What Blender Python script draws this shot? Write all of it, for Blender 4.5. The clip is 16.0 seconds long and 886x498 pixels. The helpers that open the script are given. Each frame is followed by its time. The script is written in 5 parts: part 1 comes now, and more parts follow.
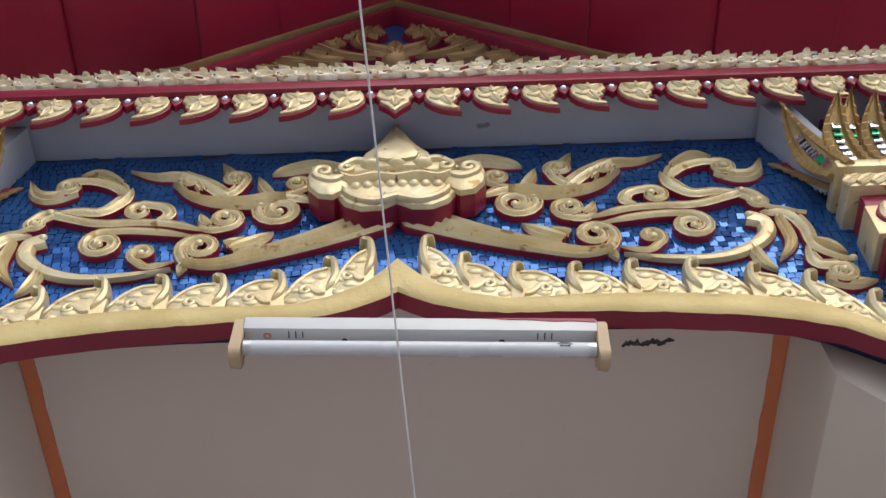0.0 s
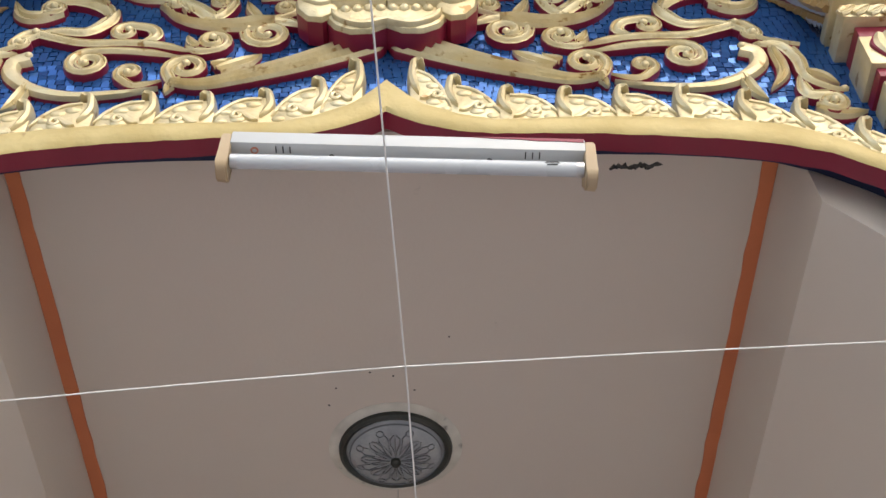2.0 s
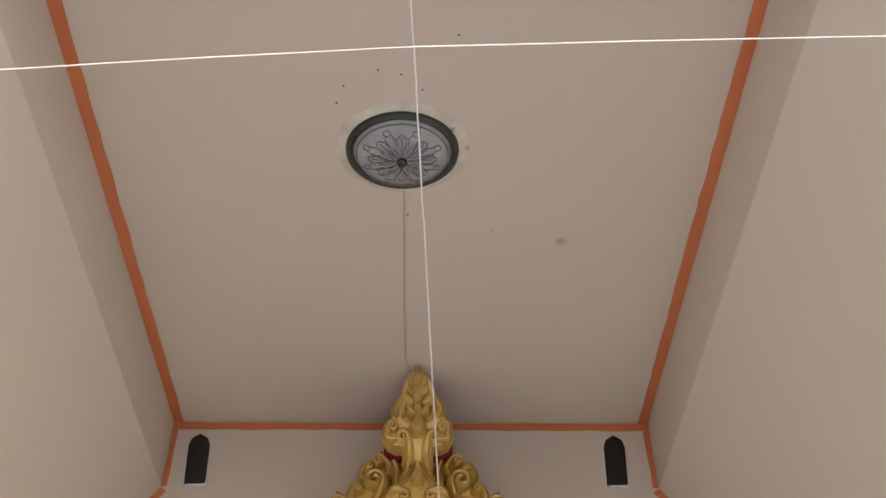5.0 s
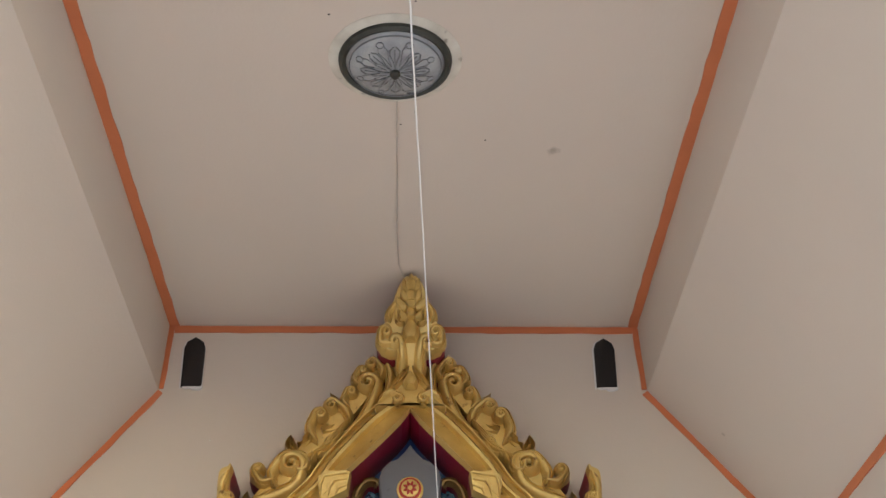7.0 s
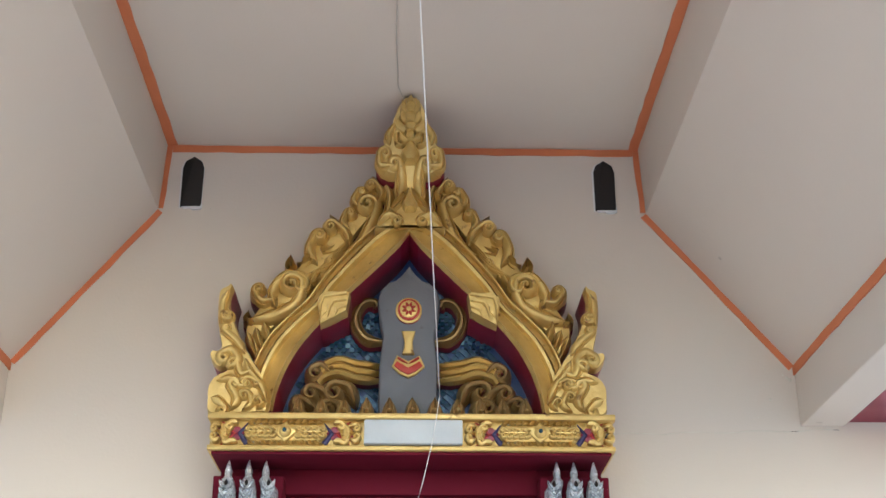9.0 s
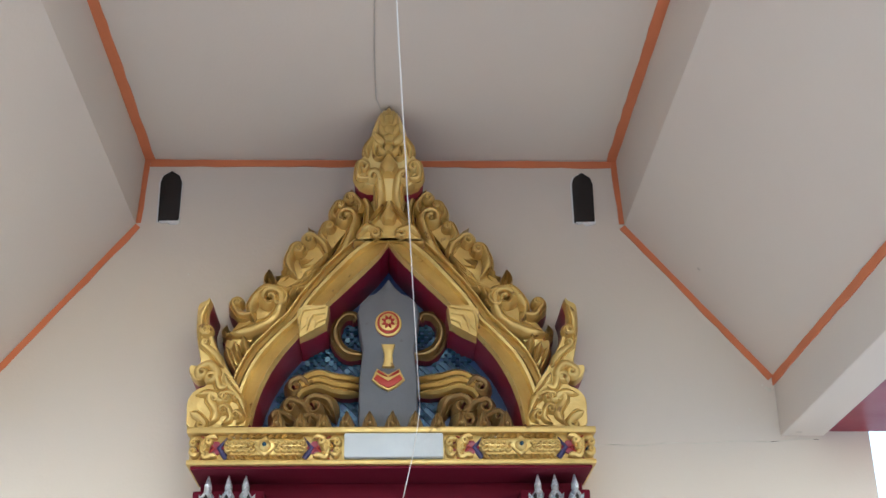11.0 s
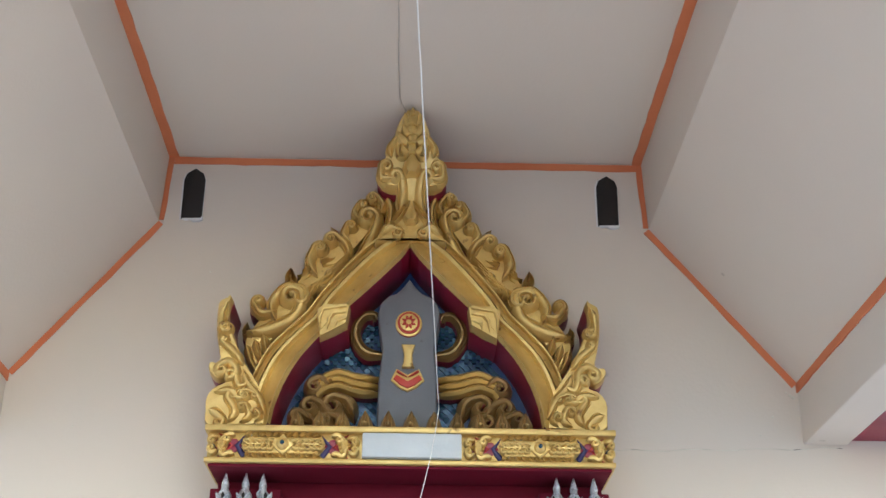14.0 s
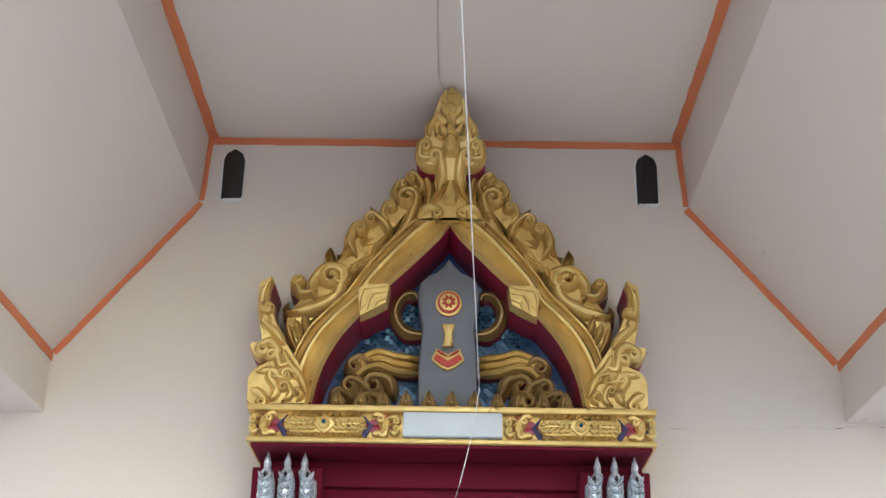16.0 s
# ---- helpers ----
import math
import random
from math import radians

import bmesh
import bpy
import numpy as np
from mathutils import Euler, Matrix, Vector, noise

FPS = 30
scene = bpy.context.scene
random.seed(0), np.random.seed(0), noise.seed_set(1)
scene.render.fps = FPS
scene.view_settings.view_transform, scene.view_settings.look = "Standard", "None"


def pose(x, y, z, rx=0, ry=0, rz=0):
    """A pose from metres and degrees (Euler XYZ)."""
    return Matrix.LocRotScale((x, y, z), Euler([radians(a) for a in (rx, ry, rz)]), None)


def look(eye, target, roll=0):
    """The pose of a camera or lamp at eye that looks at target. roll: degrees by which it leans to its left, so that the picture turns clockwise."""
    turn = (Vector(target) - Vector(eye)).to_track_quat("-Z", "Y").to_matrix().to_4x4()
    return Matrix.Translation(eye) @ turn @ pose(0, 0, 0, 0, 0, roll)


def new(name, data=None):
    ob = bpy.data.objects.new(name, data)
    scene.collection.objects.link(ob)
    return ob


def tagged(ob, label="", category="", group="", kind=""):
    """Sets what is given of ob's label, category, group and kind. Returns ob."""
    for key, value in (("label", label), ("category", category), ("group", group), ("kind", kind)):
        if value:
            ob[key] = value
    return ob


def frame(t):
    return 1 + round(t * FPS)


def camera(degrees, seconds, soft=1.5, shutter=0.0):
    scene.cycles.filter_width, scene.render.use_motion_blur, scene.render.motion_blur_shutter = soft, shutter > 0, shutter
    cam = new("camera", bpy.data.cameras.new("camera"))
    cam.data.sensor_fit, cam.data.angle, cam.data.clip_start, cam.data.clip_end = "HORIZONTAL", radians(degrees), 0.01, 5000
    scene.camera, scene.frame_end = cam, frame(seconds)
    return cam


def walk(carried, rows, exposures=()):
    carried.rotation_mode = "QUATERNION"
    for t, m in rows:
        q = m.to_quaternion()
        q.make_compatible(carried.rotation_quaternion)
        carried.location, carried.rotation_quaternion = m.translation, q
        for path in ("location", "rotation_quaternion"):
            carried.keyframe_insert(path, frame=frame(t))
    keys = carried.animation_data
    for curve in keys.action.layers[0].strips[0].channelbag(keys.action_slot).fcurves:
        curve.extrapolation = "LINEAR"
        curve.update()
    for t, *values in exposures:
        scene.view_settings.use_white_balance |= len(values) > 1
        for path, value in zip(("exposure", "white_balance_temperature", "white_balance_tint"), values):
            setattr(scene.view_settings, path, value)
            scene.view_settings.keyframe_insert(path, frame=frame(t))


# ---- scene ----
cam = camera(37.96, 16.0)
# t, eye x, y, z, then yaw (to the left), pitch (up) and roll, in degrees
PATH = [
    (0.0, 0.0206, 0.0474, 1.5224, -1.723, 54.422, -3.321),
    (0.5, 0.0153, 0.0837, 1.5069, -1.441, 53.588, -2.389),
    (1.0, 0.0192, 0.1080, 1.4870, -1.731, 52.060, -2.533),
    (1.5, 0.0244, 0.1197, 1.4685, -1.812, 50.748, -2.460),
    (2.0, 0.0244, 0.1305, 1.4615, -1.905, 48.991, -2.449),
    (2.5, 0.0254, 0.1503, 1.4521, -1.766, 47.515, -2.021),
    (3.0, 0.0307, 0.1707, 1.4434, -1.047, 45.853, -1.413),
    (3.5, 0.0260, 0.1729, 1.4305, -0.882, 43.964, -0.623),
    (4.0, 0.0292, 0.1733, 1.4227, -0.627, 41.718, -0.742),
    (4.5, 0.0290, 0.1822, 1.4178, -0.831, 39.437, -0.292),
    (5.0, 0.0251, 0.1936, 1.4219, -1.021, 37.166, -0.255),
    (7.5, 0.0181, 0.1330, 1.4729, -1.598, 30.213, -0.600),
    (8.0, 0.0175, 0.1283, 1.4861, -1.522, 27.473, -0.777),
    (8.5, 0.0171, 0.1346, 1.5009, -1.336, 24.631, -0.122),
    (9.0, 0.0170, 0.1371, 1.5061, -1.490, 23.561, -0.065),
    (11.5, 0.0185, 0.1478, 1.5044, -2.649, 24.240, -0.903),
    (12.0, 0.0148, 0.1557, 1.5054, -2.898, 24.197, 0.908),
    (12.5, 0.0135, 0.1588, 1.5038, -3.864, 25.147, 2.483),
    (13.0, 0.0225, 0.1573, 1.4942, -3.245, 25.907, -1.452),
    (13.5, 0.0316, 0.1611, 1.4855, -1.994, 25.631, 0.303),
    (14.0, 0.0376, 0.1680, 1.4875, -1.106, 24.612, 0.560),
    (14.5, 0.0385, 0.1722, 1.4924, -0.612, 24.171, 1.058),
    (15.0, 0.0300, 0.1706, 1.4945, -0.364, 23.891, 0.389),
    (15.5, 0.0226, 0.1658, 1.4961, 0.183, 23.662, 1.118),
    (16.0, 0.0200, 0.1617, 1.4978, 0.507, 23.490, 0.983),
]


def eye_pose(x, y, z, yaw, pitch, roll):
    return pose(x, y, z, 0, 0, yaw) @ pose(0, 0, 0, 90 + pitch, 0, 0) @ pose(0, 0, 0, 0, 0, roll)


EXPOSURES = [
    (0.0, 0.73, 6900, 12), (1.5, 0.90, 7100, 11), (2.5, 1.14, 7400, 10), (3.5, 1.36, 7650, 10), (5.0, 1.61, 7800, 9),
    (7.5, 1.82, 7200, 7), (9.0, 1.94, 6550, 4), (12.5, 1.91, 6350, 3), (16.0, 1.95, 6300, 3),
]
walk(cam, [(r[0], eye_pose(*r[1:])) for r in PATH], EXPOSURES)
# ---- daylight: bright hazy sky, soft sun from the open front of the porch ----
world = bpy.data.worlds.new("sky")
scene.world = world
world.use_nodes = True
wn, wl = world.node_tree.nodes, world.node_tree.links
wn.clear()
sky = wn.new("ShaderNodeTexSky")
sky.sky_type, sky.sun_disc = "NISHITA", False
sky.sun_elevation, sky.sun_rotation = radians(41), radians(155)
sky.air_density, sky.dust_density, sky.ozone_density = 1.0, 1.5, 1.0
back = wn.new("ShaderNodeBackground")
back.inputs["Strength"].default_value = 0.15
wout = wn.new("ShaderNodeOutputWorld")
wl.new(sky.outputs["Color"], back.inputs["Color"])
wl.new(back.outputs["Background"], wout.inputs["Surface"])
sun = new("sun", bpy.data.lights.new("sun", "SUN"))
sun.data.energy, sun.data.angle, sun.data.color = 0.50, radians(60), (1.0, 0.97, 0.93)
sun.matrix_world = look((3.2, -7.0, 6.6), (0, 0, 0))


# ---- materials ----
def paint(name, base, rough=0.6, metal=0.0, other=None, size=6.0, amount=0.5, bump=0.15, grain=120.0, spots=None, coat=0.0, vary=0.0, lump=0.0):
    """Node material: base mixed with a second tone by soft noise, fine grain in colour and relief, optional dirt specks."""
    m = bpy.data.materials.new(name)
    m.use_nodes = True
    n, k = m.node_tree.nodes, m.node_tree.links
    b = n["Principled BSDF"]
    b.inputs["Roughness"].default_value, b.inputs["Metallic"].default_value = rough, metal
    b.inputs["Coat Weight"].default_value = coat
    co = n.new("ShaderNodeTexCoord")
    big, fine = n.new("ShaderNodeTexNoise"), n.new("ShaderNodeTexNoise")
    big.inputs["Scale"].default_value, big.inputs["Detail"].default_value = size, 5.0
    fine.inputs["Scale"].default_value, fine.inputs["Detail"].default_value = grain, 3.0
    for t in (big, fine):
        k.new(co.outputs["Object"], t.inputs["Vector"])
    ramp = n.new("ShaderNodeValToRGB")
    ramp.color_ramp.elements[0].position, ramp.color_ramp.elements[1].position = 0.5 - 0.22, 0.5 + 0.22
    k.new(big.outputs["Fac"], ramp.inputs["Fac"])
    scale = n.new("ShaderNodeMath")
    scale.operation = "MULTIPLY"
    scale.inputs[1].default_value = amount
    k.new(ramp.outputs["Color"], scale.inputs[0])
    mix = n.new("ShaderNodeMix")
    mix.data_type = "RGBA"
    mix.inputs["A"].default_value = (*base, 1)
    mix.inputs["B"].default_value = (*(other or [c * 0.8 for c in base]), 1)
    k.new(scale.outputs[0], mix.inputs["Factor"])
    out = mix.outputs["Result"]
    if spots:
        size2, edge, tone = spots
        sp = n.new("ShaderNodeTexNoise")
        sp.inputs["Scale"].default_value, sp.inputs["Detail"].default_value = size2, 8.0
        k.new(co.outputs["Object"], sp.inputs["Vector"])
        r2 = n.new("ShaderNodeValToRGB")
        r2.color_ramp.elements[0].position, r2.color_ramp.elements[1].position = edge, edge + 0.06
        k.new(sp.outputs["Fac"], r2.inputs["Fac"])
        mx = n.new("ShaderNodeMix")
        mx.data_type = "RGBA"
        mx.inputs["B"].default_value = (*tone, 1)
        k.new(r2.outputs["Color"], mx.inputs["Factor"])
        k.new(out, mx.inputs["A"])
        out = mx.outputs["Result"]
    if vary:
        info, hsv = n.new("ShaderNodeObjectInfo"), n.new("ShaderNodeHueSaturation")
        mr = n.new("ShaderNodeMapRange")
        mr.inputs["To Min"].default_value, mr.inputs["To Max"].default_value = 1 - vary, 1 + vary
        k.new(info.outputs["Random"], mr.inputs["Value"])
        k.new(mr.outputs["Result"], hsv.inputs["Value"])
        k.new(out, hsv.inputs["Color"])
        out = hsv.outputs["Color"]
    k.new(out, b.inputs["Base Color"])
    rr = n.new("ShaderNodeMapRange")
    rr.inputs["To Min"].default_value, rr.inputs["To Max"].default_value = max(rough - 0.08, 0.02), min(rough + 0.12, 1)
    k.new(big.outputs["Fac"], rr.inputs["Value"])
    k.new(rr.outputs["Result"], b.inputs["Roughness"])
    if bump:
        bp = n.new("ShaderNodeBump")
        bp.inputs["Strength"].default_value, bp.inputs["Distance"].default_value = bump, 0.004
        k.new(fine.outputs["Fac"], bp.inputs["Height"])
        last = bp.outputs["Normal"]
        if lump:
            mid, b2 = n.new("ShaderNodeTexNoise"), n.new("ShaderNodeBump")
            mid.inputs["Scale"].default_value, mid.inputs["Detail"].default_value = 26.0, 2.0
            k.new(co.outputs["Object"], mid.inputs["Vector"])
            b2.inputs["Strength"].default_value, b2.inputs["Distance"].default_value = lump, 0.012
            k.new(mid.outputs["Fac"], b2.inputs["Height"])
            k.new(last, b2.inputs["Normal"])
            last = b2.outputs["Normal"]
        k.new(last, b.inputs["Normal"])
    return m


PLASTER = paint("cream plaster", (0.665, 0.585, 0.500), 0.85, other=(0.62, 0.55, 0.48), size=1.3, amount=0.55, bump=0.12, grain=90, spots=(9.0, 0.74, (0.42, 0.36, 0.30)))
WHITEWASH = paint("white plaster", (0.74, 0.73, 0.72), 0.85, other=(0.62, 0.62, 0.62), size=5, amount=0.5, spots=(16.0, 0.68, (0.40, 0.40, 0.40)))
GREYWASH = paint("pale grey paint", (0.46, 0.52, 0.62), 0.8, other=(0.34, 0.37, 0.43), size=5, amount=0.6, spots=(18.0, 0.70, (0.22, 0.23, 0.26)))
ORANGE = paint("orange trim paint", (0.66, 0.205, 0.085), 0.6, other=(0.57, 0.165, 0.07), size=8, amount=0.6)
REDMATT = paint("deep red matt paint", (0.125, 0.003, 0.016), 0.75, other=(0.090, 0.002, 0.011), size=5, amount=0.7, bump=0.1)
REDMATT.node_tree.nodes["Principled BSDF"].inputs["Specular IOR Level"].default_value = 0.2
RED = paint("dark red gloss paint", (0.25, 0.010, 0.036), 0.36, other=(0.19, 0.008, 0.028), size=9, amount=0.6, bump=0.1)
REDBOARD = paint("dark red board paint", (0.40, 0.009, 0.044), 0.42, other=(0.29, 0.007, 0.032), size=3, amount=0.7, bump=0.1, vary=0.12)
GOLD = paint("pale gold paint", (0.71, 0.63, 0.41), 0.40, 0.38, other=(0.58, 0.46, 0.24), size=16, amount=0.9, bump=0.4, grain=70, spots=(30.0, 0.64, (0.36, 0.22, 0.08)), lump=0.35)
GOLDDEEP = paint("deep gold paint", (0.76, 0.55, 0.20), 0.36, 0.42, other=(0.55, 0.36, 0.11), size=12, amount=0.9, bump=0.3, grain=80, spots=(26.0, 0.66, (0.26, 0.14, 0.04)), lump=0.3)
CREAMGOLD = paint("whitened gold paint", (0.85, 0.81, 0.68), 0.40, 0.4, other=(0.68, 0.57, 0.36), size=22, amount=0.9, bump=0.4, grain=70, spots=(40.0, 0.62, (0.40, 0.26, 0.12)), lump=0.35)
GOLDDULL = paint("weathered gold paint", (0.48, 0.32, 0.12), 0.45, 0.35, other=(0.34, 0.21, 0.09), size=14, amount=0.8, bump=0.4, grain=70, lump=0.3)
# darker, browner version of the dull gold, for the upper gable only
GOLDBROWN = paint("dark brown gold paint", (0.36, 0.24, 0.11), 0.5, 0.3, other=(0.24, 0.14, 0.07), size=14, amount=0.8, bump=0.4, grain=70, lump=0.3)
GOLDMATT = paint("matt yellow gold paint", (0.58, 0.47, 0.22), 0.58, 0.2, other=(0.45, 0.34, 0.13), size=9, amount=0.9, bump=0.4, grain=70, spots=(24.0, 0.66, (0.40, 0.28, 0.12)), lump=0.25)
BLUE = paint("blue mosaic ground", (0.015, 0.045, 0.16), 0.35, other=(0.02, 0.07, 0.22), size=12, amount=0.7, bump=0.2)
GROUT = paint("dark mosaic grout", (0.012, 0.02, 0.06), 0.8, size=20)
SALMON = paint("salmon column paint", (0.55, 0.20, 0.12), 0.6, other=(0.47, 0.16, 0.10), size=6, amount=0.6)
STRING = paint("white cotton string", (0.80, 0.79, 0.76), 0.9, bump=0.5, grain=400)
PAVING = paint("grey concrete paving", (0.44, 0.435, 0.42), 0.8, other=(0.34, 0.335, 0.33), size=0.6, amount=0.8, grain=40)


# ---- mesh helpers ----
def mesh_of(bm, name, mats, smooth=True):
    me = bpy.data.meshes.new(name)
    bmesh.ops.recalc_face_normals(bm, faces=bm.faces)
    bm.to_mesh(me)
    bm.free()
    for m in mats if isinstance(mats, (list, tuple)) else [mats]:
        me.materials.append(m)
    if smooth:
        for p in me.polygons:
            p.use_smooth = True
        me.set_sharp_from_angle(angle=radians(38))
    return me


def part(name, bm, material, parent=None, label="", smooth=True):
    ob = new(name, mesh_of(bm, name, material, smooth))
    ob.parent = parent
    return tagged(ob, label)


def empty(name, x, y, z):
    ob = new(name)
    ob.matrix_world = pose(x, y, z)
    ob.empty_display_size = 0.05
    return ob


def settle(thing):
    """Parts were built in world metres: keep them there under the Empty."""
    inv = Matrix.Translation(-thing.location)
    for o in thing.children:
        o.matrix_parent_inverse = inv
    return thing


def add_box(bm, x0, x1, y0, y1, z0, z1, bevel=0.0, mi=0):
    vs = [bm.verts.new((x, y, z)) for x in (x0, x1) for y in (y0, y1) for z in (z0, z1)]
    fs = [bm.faces.new([vs[i] for i in q]) for q in ((0, 1, 3, 2), (4, 6, 7, 5), (0, 4, 5, 1), (2, 3, 7, 6), (0, 2, 6, 4), (1, 5, 7, 3))]
    for f in fs:
        f.material_index = mi
    if bevel:
        es = list({e for f in fs for e in f.edges})
        r = bmesh.ops.bevel(bm, geom=es, offset=bevel, segments=2, profile=0.6, affect="EDGES")
        for f in r["faces"]:
            f.material_index = mi
    return bm


def box(*a, **k):
    return add_box(bmesh.new(), *a, **k)


def add_prism(bm, outline, y0, y1, mi=0):
    """Solid of an outline in x, z between two depths."""
    a = [bm.verts.new((x, y0, z)) for x, z in outline]
    b = [bm.verts.new((x, y1, z)) for x, z in outline]
    n = len(a)
    fs = [bm.faces.new(a), bm.faces.new(b[::-1])] + [bm.faces.new((a[i], b[i], b[(i + 1) % n], a[(i + 1) % n])) for i in range(n)]
    for f in fs:
        f.material_index = mi
    for f in fs:
        f.normal_update()
    bmesh.ops.triangulate(bm, faces=fs[:2])
    return bm


def prism(outline, y0, y1):
    return add_prism(bmesh.new(), outline, y0, y1)


def add_tube(bm, pts, r, sides=6, mi=0):
    rings = []
    for i, p in enumerate(pts):
        p = Vector(p)
        d = (Vector(pts[min(i + 1, len(pts) - 1)]) - Vector(pts[max(i - 1, 0)])).normalized()
        a = d.cross(Vector((0.1, 0.2, 1)) if abs(d.z) < 0.9 else Vector((1, 0.1, 0))).normalized()
        b = d.cross(a)
        rr = r[i] if isinstance(r, (list, tuple)) else r
        rings.append([bm.verts.new(p + rr * (math.cos(t) * a + math.sin(t) * b)) for t in (2 * math.pi * j / sides for j in range(sides))])
        if i:
            # keep neighbouring rings from twisting
            prev = rings[-2]
            best = min(range(sides), key=lambda s: (rings[-1][s].co - prev[0].co).length)
            rings[-1] = rings[-1][best:] + rings[-1][:best]
            if (rings[-1][1].co - prev[1].co).length > (rings[-1][-1].co - prev[1].co).length:
                rings[-1] = rings[-1][:1] + rings[-1][:0:-1]
    for u, v in zip(rings, rings[1:]):
        for j in range(sides):
            bm.faces.new((u[j], u[(j + 1) % sides], v[(j + 1) % sides], v[j])).material_index = mi
    bm.faces.new(rings[0]).material_index = mi
    bm.faces.new(rings[-1][::-1]).material_index = mi
    return bm


def add_lathe(bm, profile, cx, cy, cz, steps=40, mi=0):
    """Turned solid round the upright axis through cx, cy; profile in radius, height over cz."""
    rings = []
    for r, h in profile:
        rings.append([bm.verts.new((cx + r * math.cos(a), cy + r * math.sin(a), cz + h)) for a in (2 * math.pi * i / steps for i in range(steps))] if r > 1e-6 else [bm.verts.new((cx, cy, cz + h))])
    for u, v in zip(rings, rings[1:]):
        for i in range(steps):
            q = [u[i % len(u)], u[(i + 1) % len(u)], v[(i + 1) % len(v)], v[i % len(v)]]
            q = list(dict.fromkeys(q))
            if len(q) > 2:
                bm.faces.new(q).material_index = mi
    return bm


# ---- porch shell ----
CEIL, BACK, FRONT = 3.306, 3.54, 1.469
MID_X = -0.0122
HALF, DROP_X, DROP, EAVE_X, EAVE_Z, BEAM_Z, BEAM_X = 0.6992, 0.7104, 3.092, 1.0850, 2.628, 2.455, 1.205


def structure(name, bm, material, label, category, smooth=False):
    return tagged(part(name, bm, material, None, label, smooth), category=category, kind="structure")


def across(s, x):
    """Distance x from the middle line of the porch, to either side."""
    return MID_X + s * x + (0.010 if x > 1 else 0)


structure("ground", box(-400, 400, -400, 400, -0.25, -0.15), PAVING, "pale concrete paving of the open temple yard", "ground")
structure("floor", box(-1.6, 1.6, 1.0, 4.0, -0.15, 0.0), PAVING, "pale polished floor of the small porch", "floor")
wall = structure("wall_north", prism([(-1.33, -0.15), (-0.40, -0.15), (-0.40, 2.10), (0.44, 2.10), (0.44, -0.15), (1.33, -0.15), (1.33, 2.6), (0.9, 3.6), (-0.9, 3.6), (-1.33, 2.6)], BACK, BACK + 0.16), PLASTER,
                 "cream plastered wall over the temple door, faintly stained", "wall")
ceil = bmesh.new()
for s in (-1, 1):
    # dropped side and sloping side in one sweep each
    add_prism(ceil, [(across(s, HALF), CEIL + 0.10), (across(s, HALF), CEIL), (across(s, DROP_X), DROP), (across(s, EAVE_X), EAVE_Z), (across(s, EAVE_X + 0.03), EAVE_Z), (across(s, HALF + 0.12), DROP + 0.16), (across(s, HALF + 0.12), CEIL + 0.10)], FRONT, BACK)
add_box(ceil, across(-1, HALF), across(1, HALF), FRONT, BACK, CEIL, CEIL + 0.10)
structure("ceiling", ceil, PLASTER, "cream painted porch ceiling with sloping sides", "ceiling")
for s, nm in ((-1, "beam_west"), (1, "beam_east")):
    b = bmesh.new()
    x0, x1, x2 = across(s, EAVE_X), across(s, BEAM_X), across(s, 1.62)
    add_box(b, min(x0, x1), max(x0, x1), FRONT, BACK, BEAM_Z, EAVE_Z + 0.2, 0.004)
    structure(nm, b, PLASTER, "pale plastered beam along the side of the porch", "beam")
    r = box(min(x1, x2), max(x1, x2), 0.9, BACK - 0.004, BEAM_Z + 0.012, BEAM_Z + 0.05)
    structure("eave_soffit_west" if s < 0 else "eave_soffit_east", r, RED, "dark red painted boards under the side eave", "soffit")

# unseen roof closing the porch from above
roof = bmesh.new()
for s in (-1, 1):
    add_prism(roof, [(0, 5.45), (s * 1.9, 4.36), (s * 1.9, 4.42), (0, 5.51)], 1.02, 3.8)
    # steep outer skirt, added to keep side light off the eave boards
    add_prism(roof, [(s * 1.9, 4.36), (s * 2.75, 3.05), (s * 2.75, 3.11), (s * 1.9, 4.42)], 1.02, 3.8)
structure("roof", roof, RED, "unseen dark red porch roof with side skirts added to block light", "roof")


# ---- orange painted trims along the ceiling edges ----
def strip(points, w, n_in, off):
    """Flat painted band a few millimetres proud of the plaster, with a slightly uneven hand-painted edge."""
    bm = bmesh.new()
    rng = random.Random(len(points) * 7 + int(points[0][0] * 100))
    a, b = Vector(points[0]), Vector(points[1])
    n = max(int((b - a).length / 0.05), 2)
    side, up = Vector(n_in), Vector(off)
    rows = []
    for i in range(n + 1):
        p = a.lerp(b, i / n)
        e0, e1 = rng.uniform(-0.0012, 0.0012), rng.uniform(-0.002, 0.002)
        rows.append([bm.verts.new(p + side * e0), bm.verts.new(p + side * (w + e1)), bm.verts.new(p + side * (w + e1) + up), bm.verts.new(p + side * e0 + up)])
    for u, v in zip(rows, rows[1:]):
        for j in range(4):
            bm.faces.new((u[j], u[(j + 1) % 4], v[(j + 1) % 4], v[j]))
    bm.faces.new(rows[0])
    bm.faces.new(rows[-1][::-1])
    return bm


trim_no = 0


def trim(p, q, w, side, off=(0, 0, -0.004)):
    global trim_no
    trim_no += 1
    structure("trim_%d" % trim_no, strip((p, q), w, side, off), ORANGE, "narrow orange painted band along the ceiling edge", "trim")


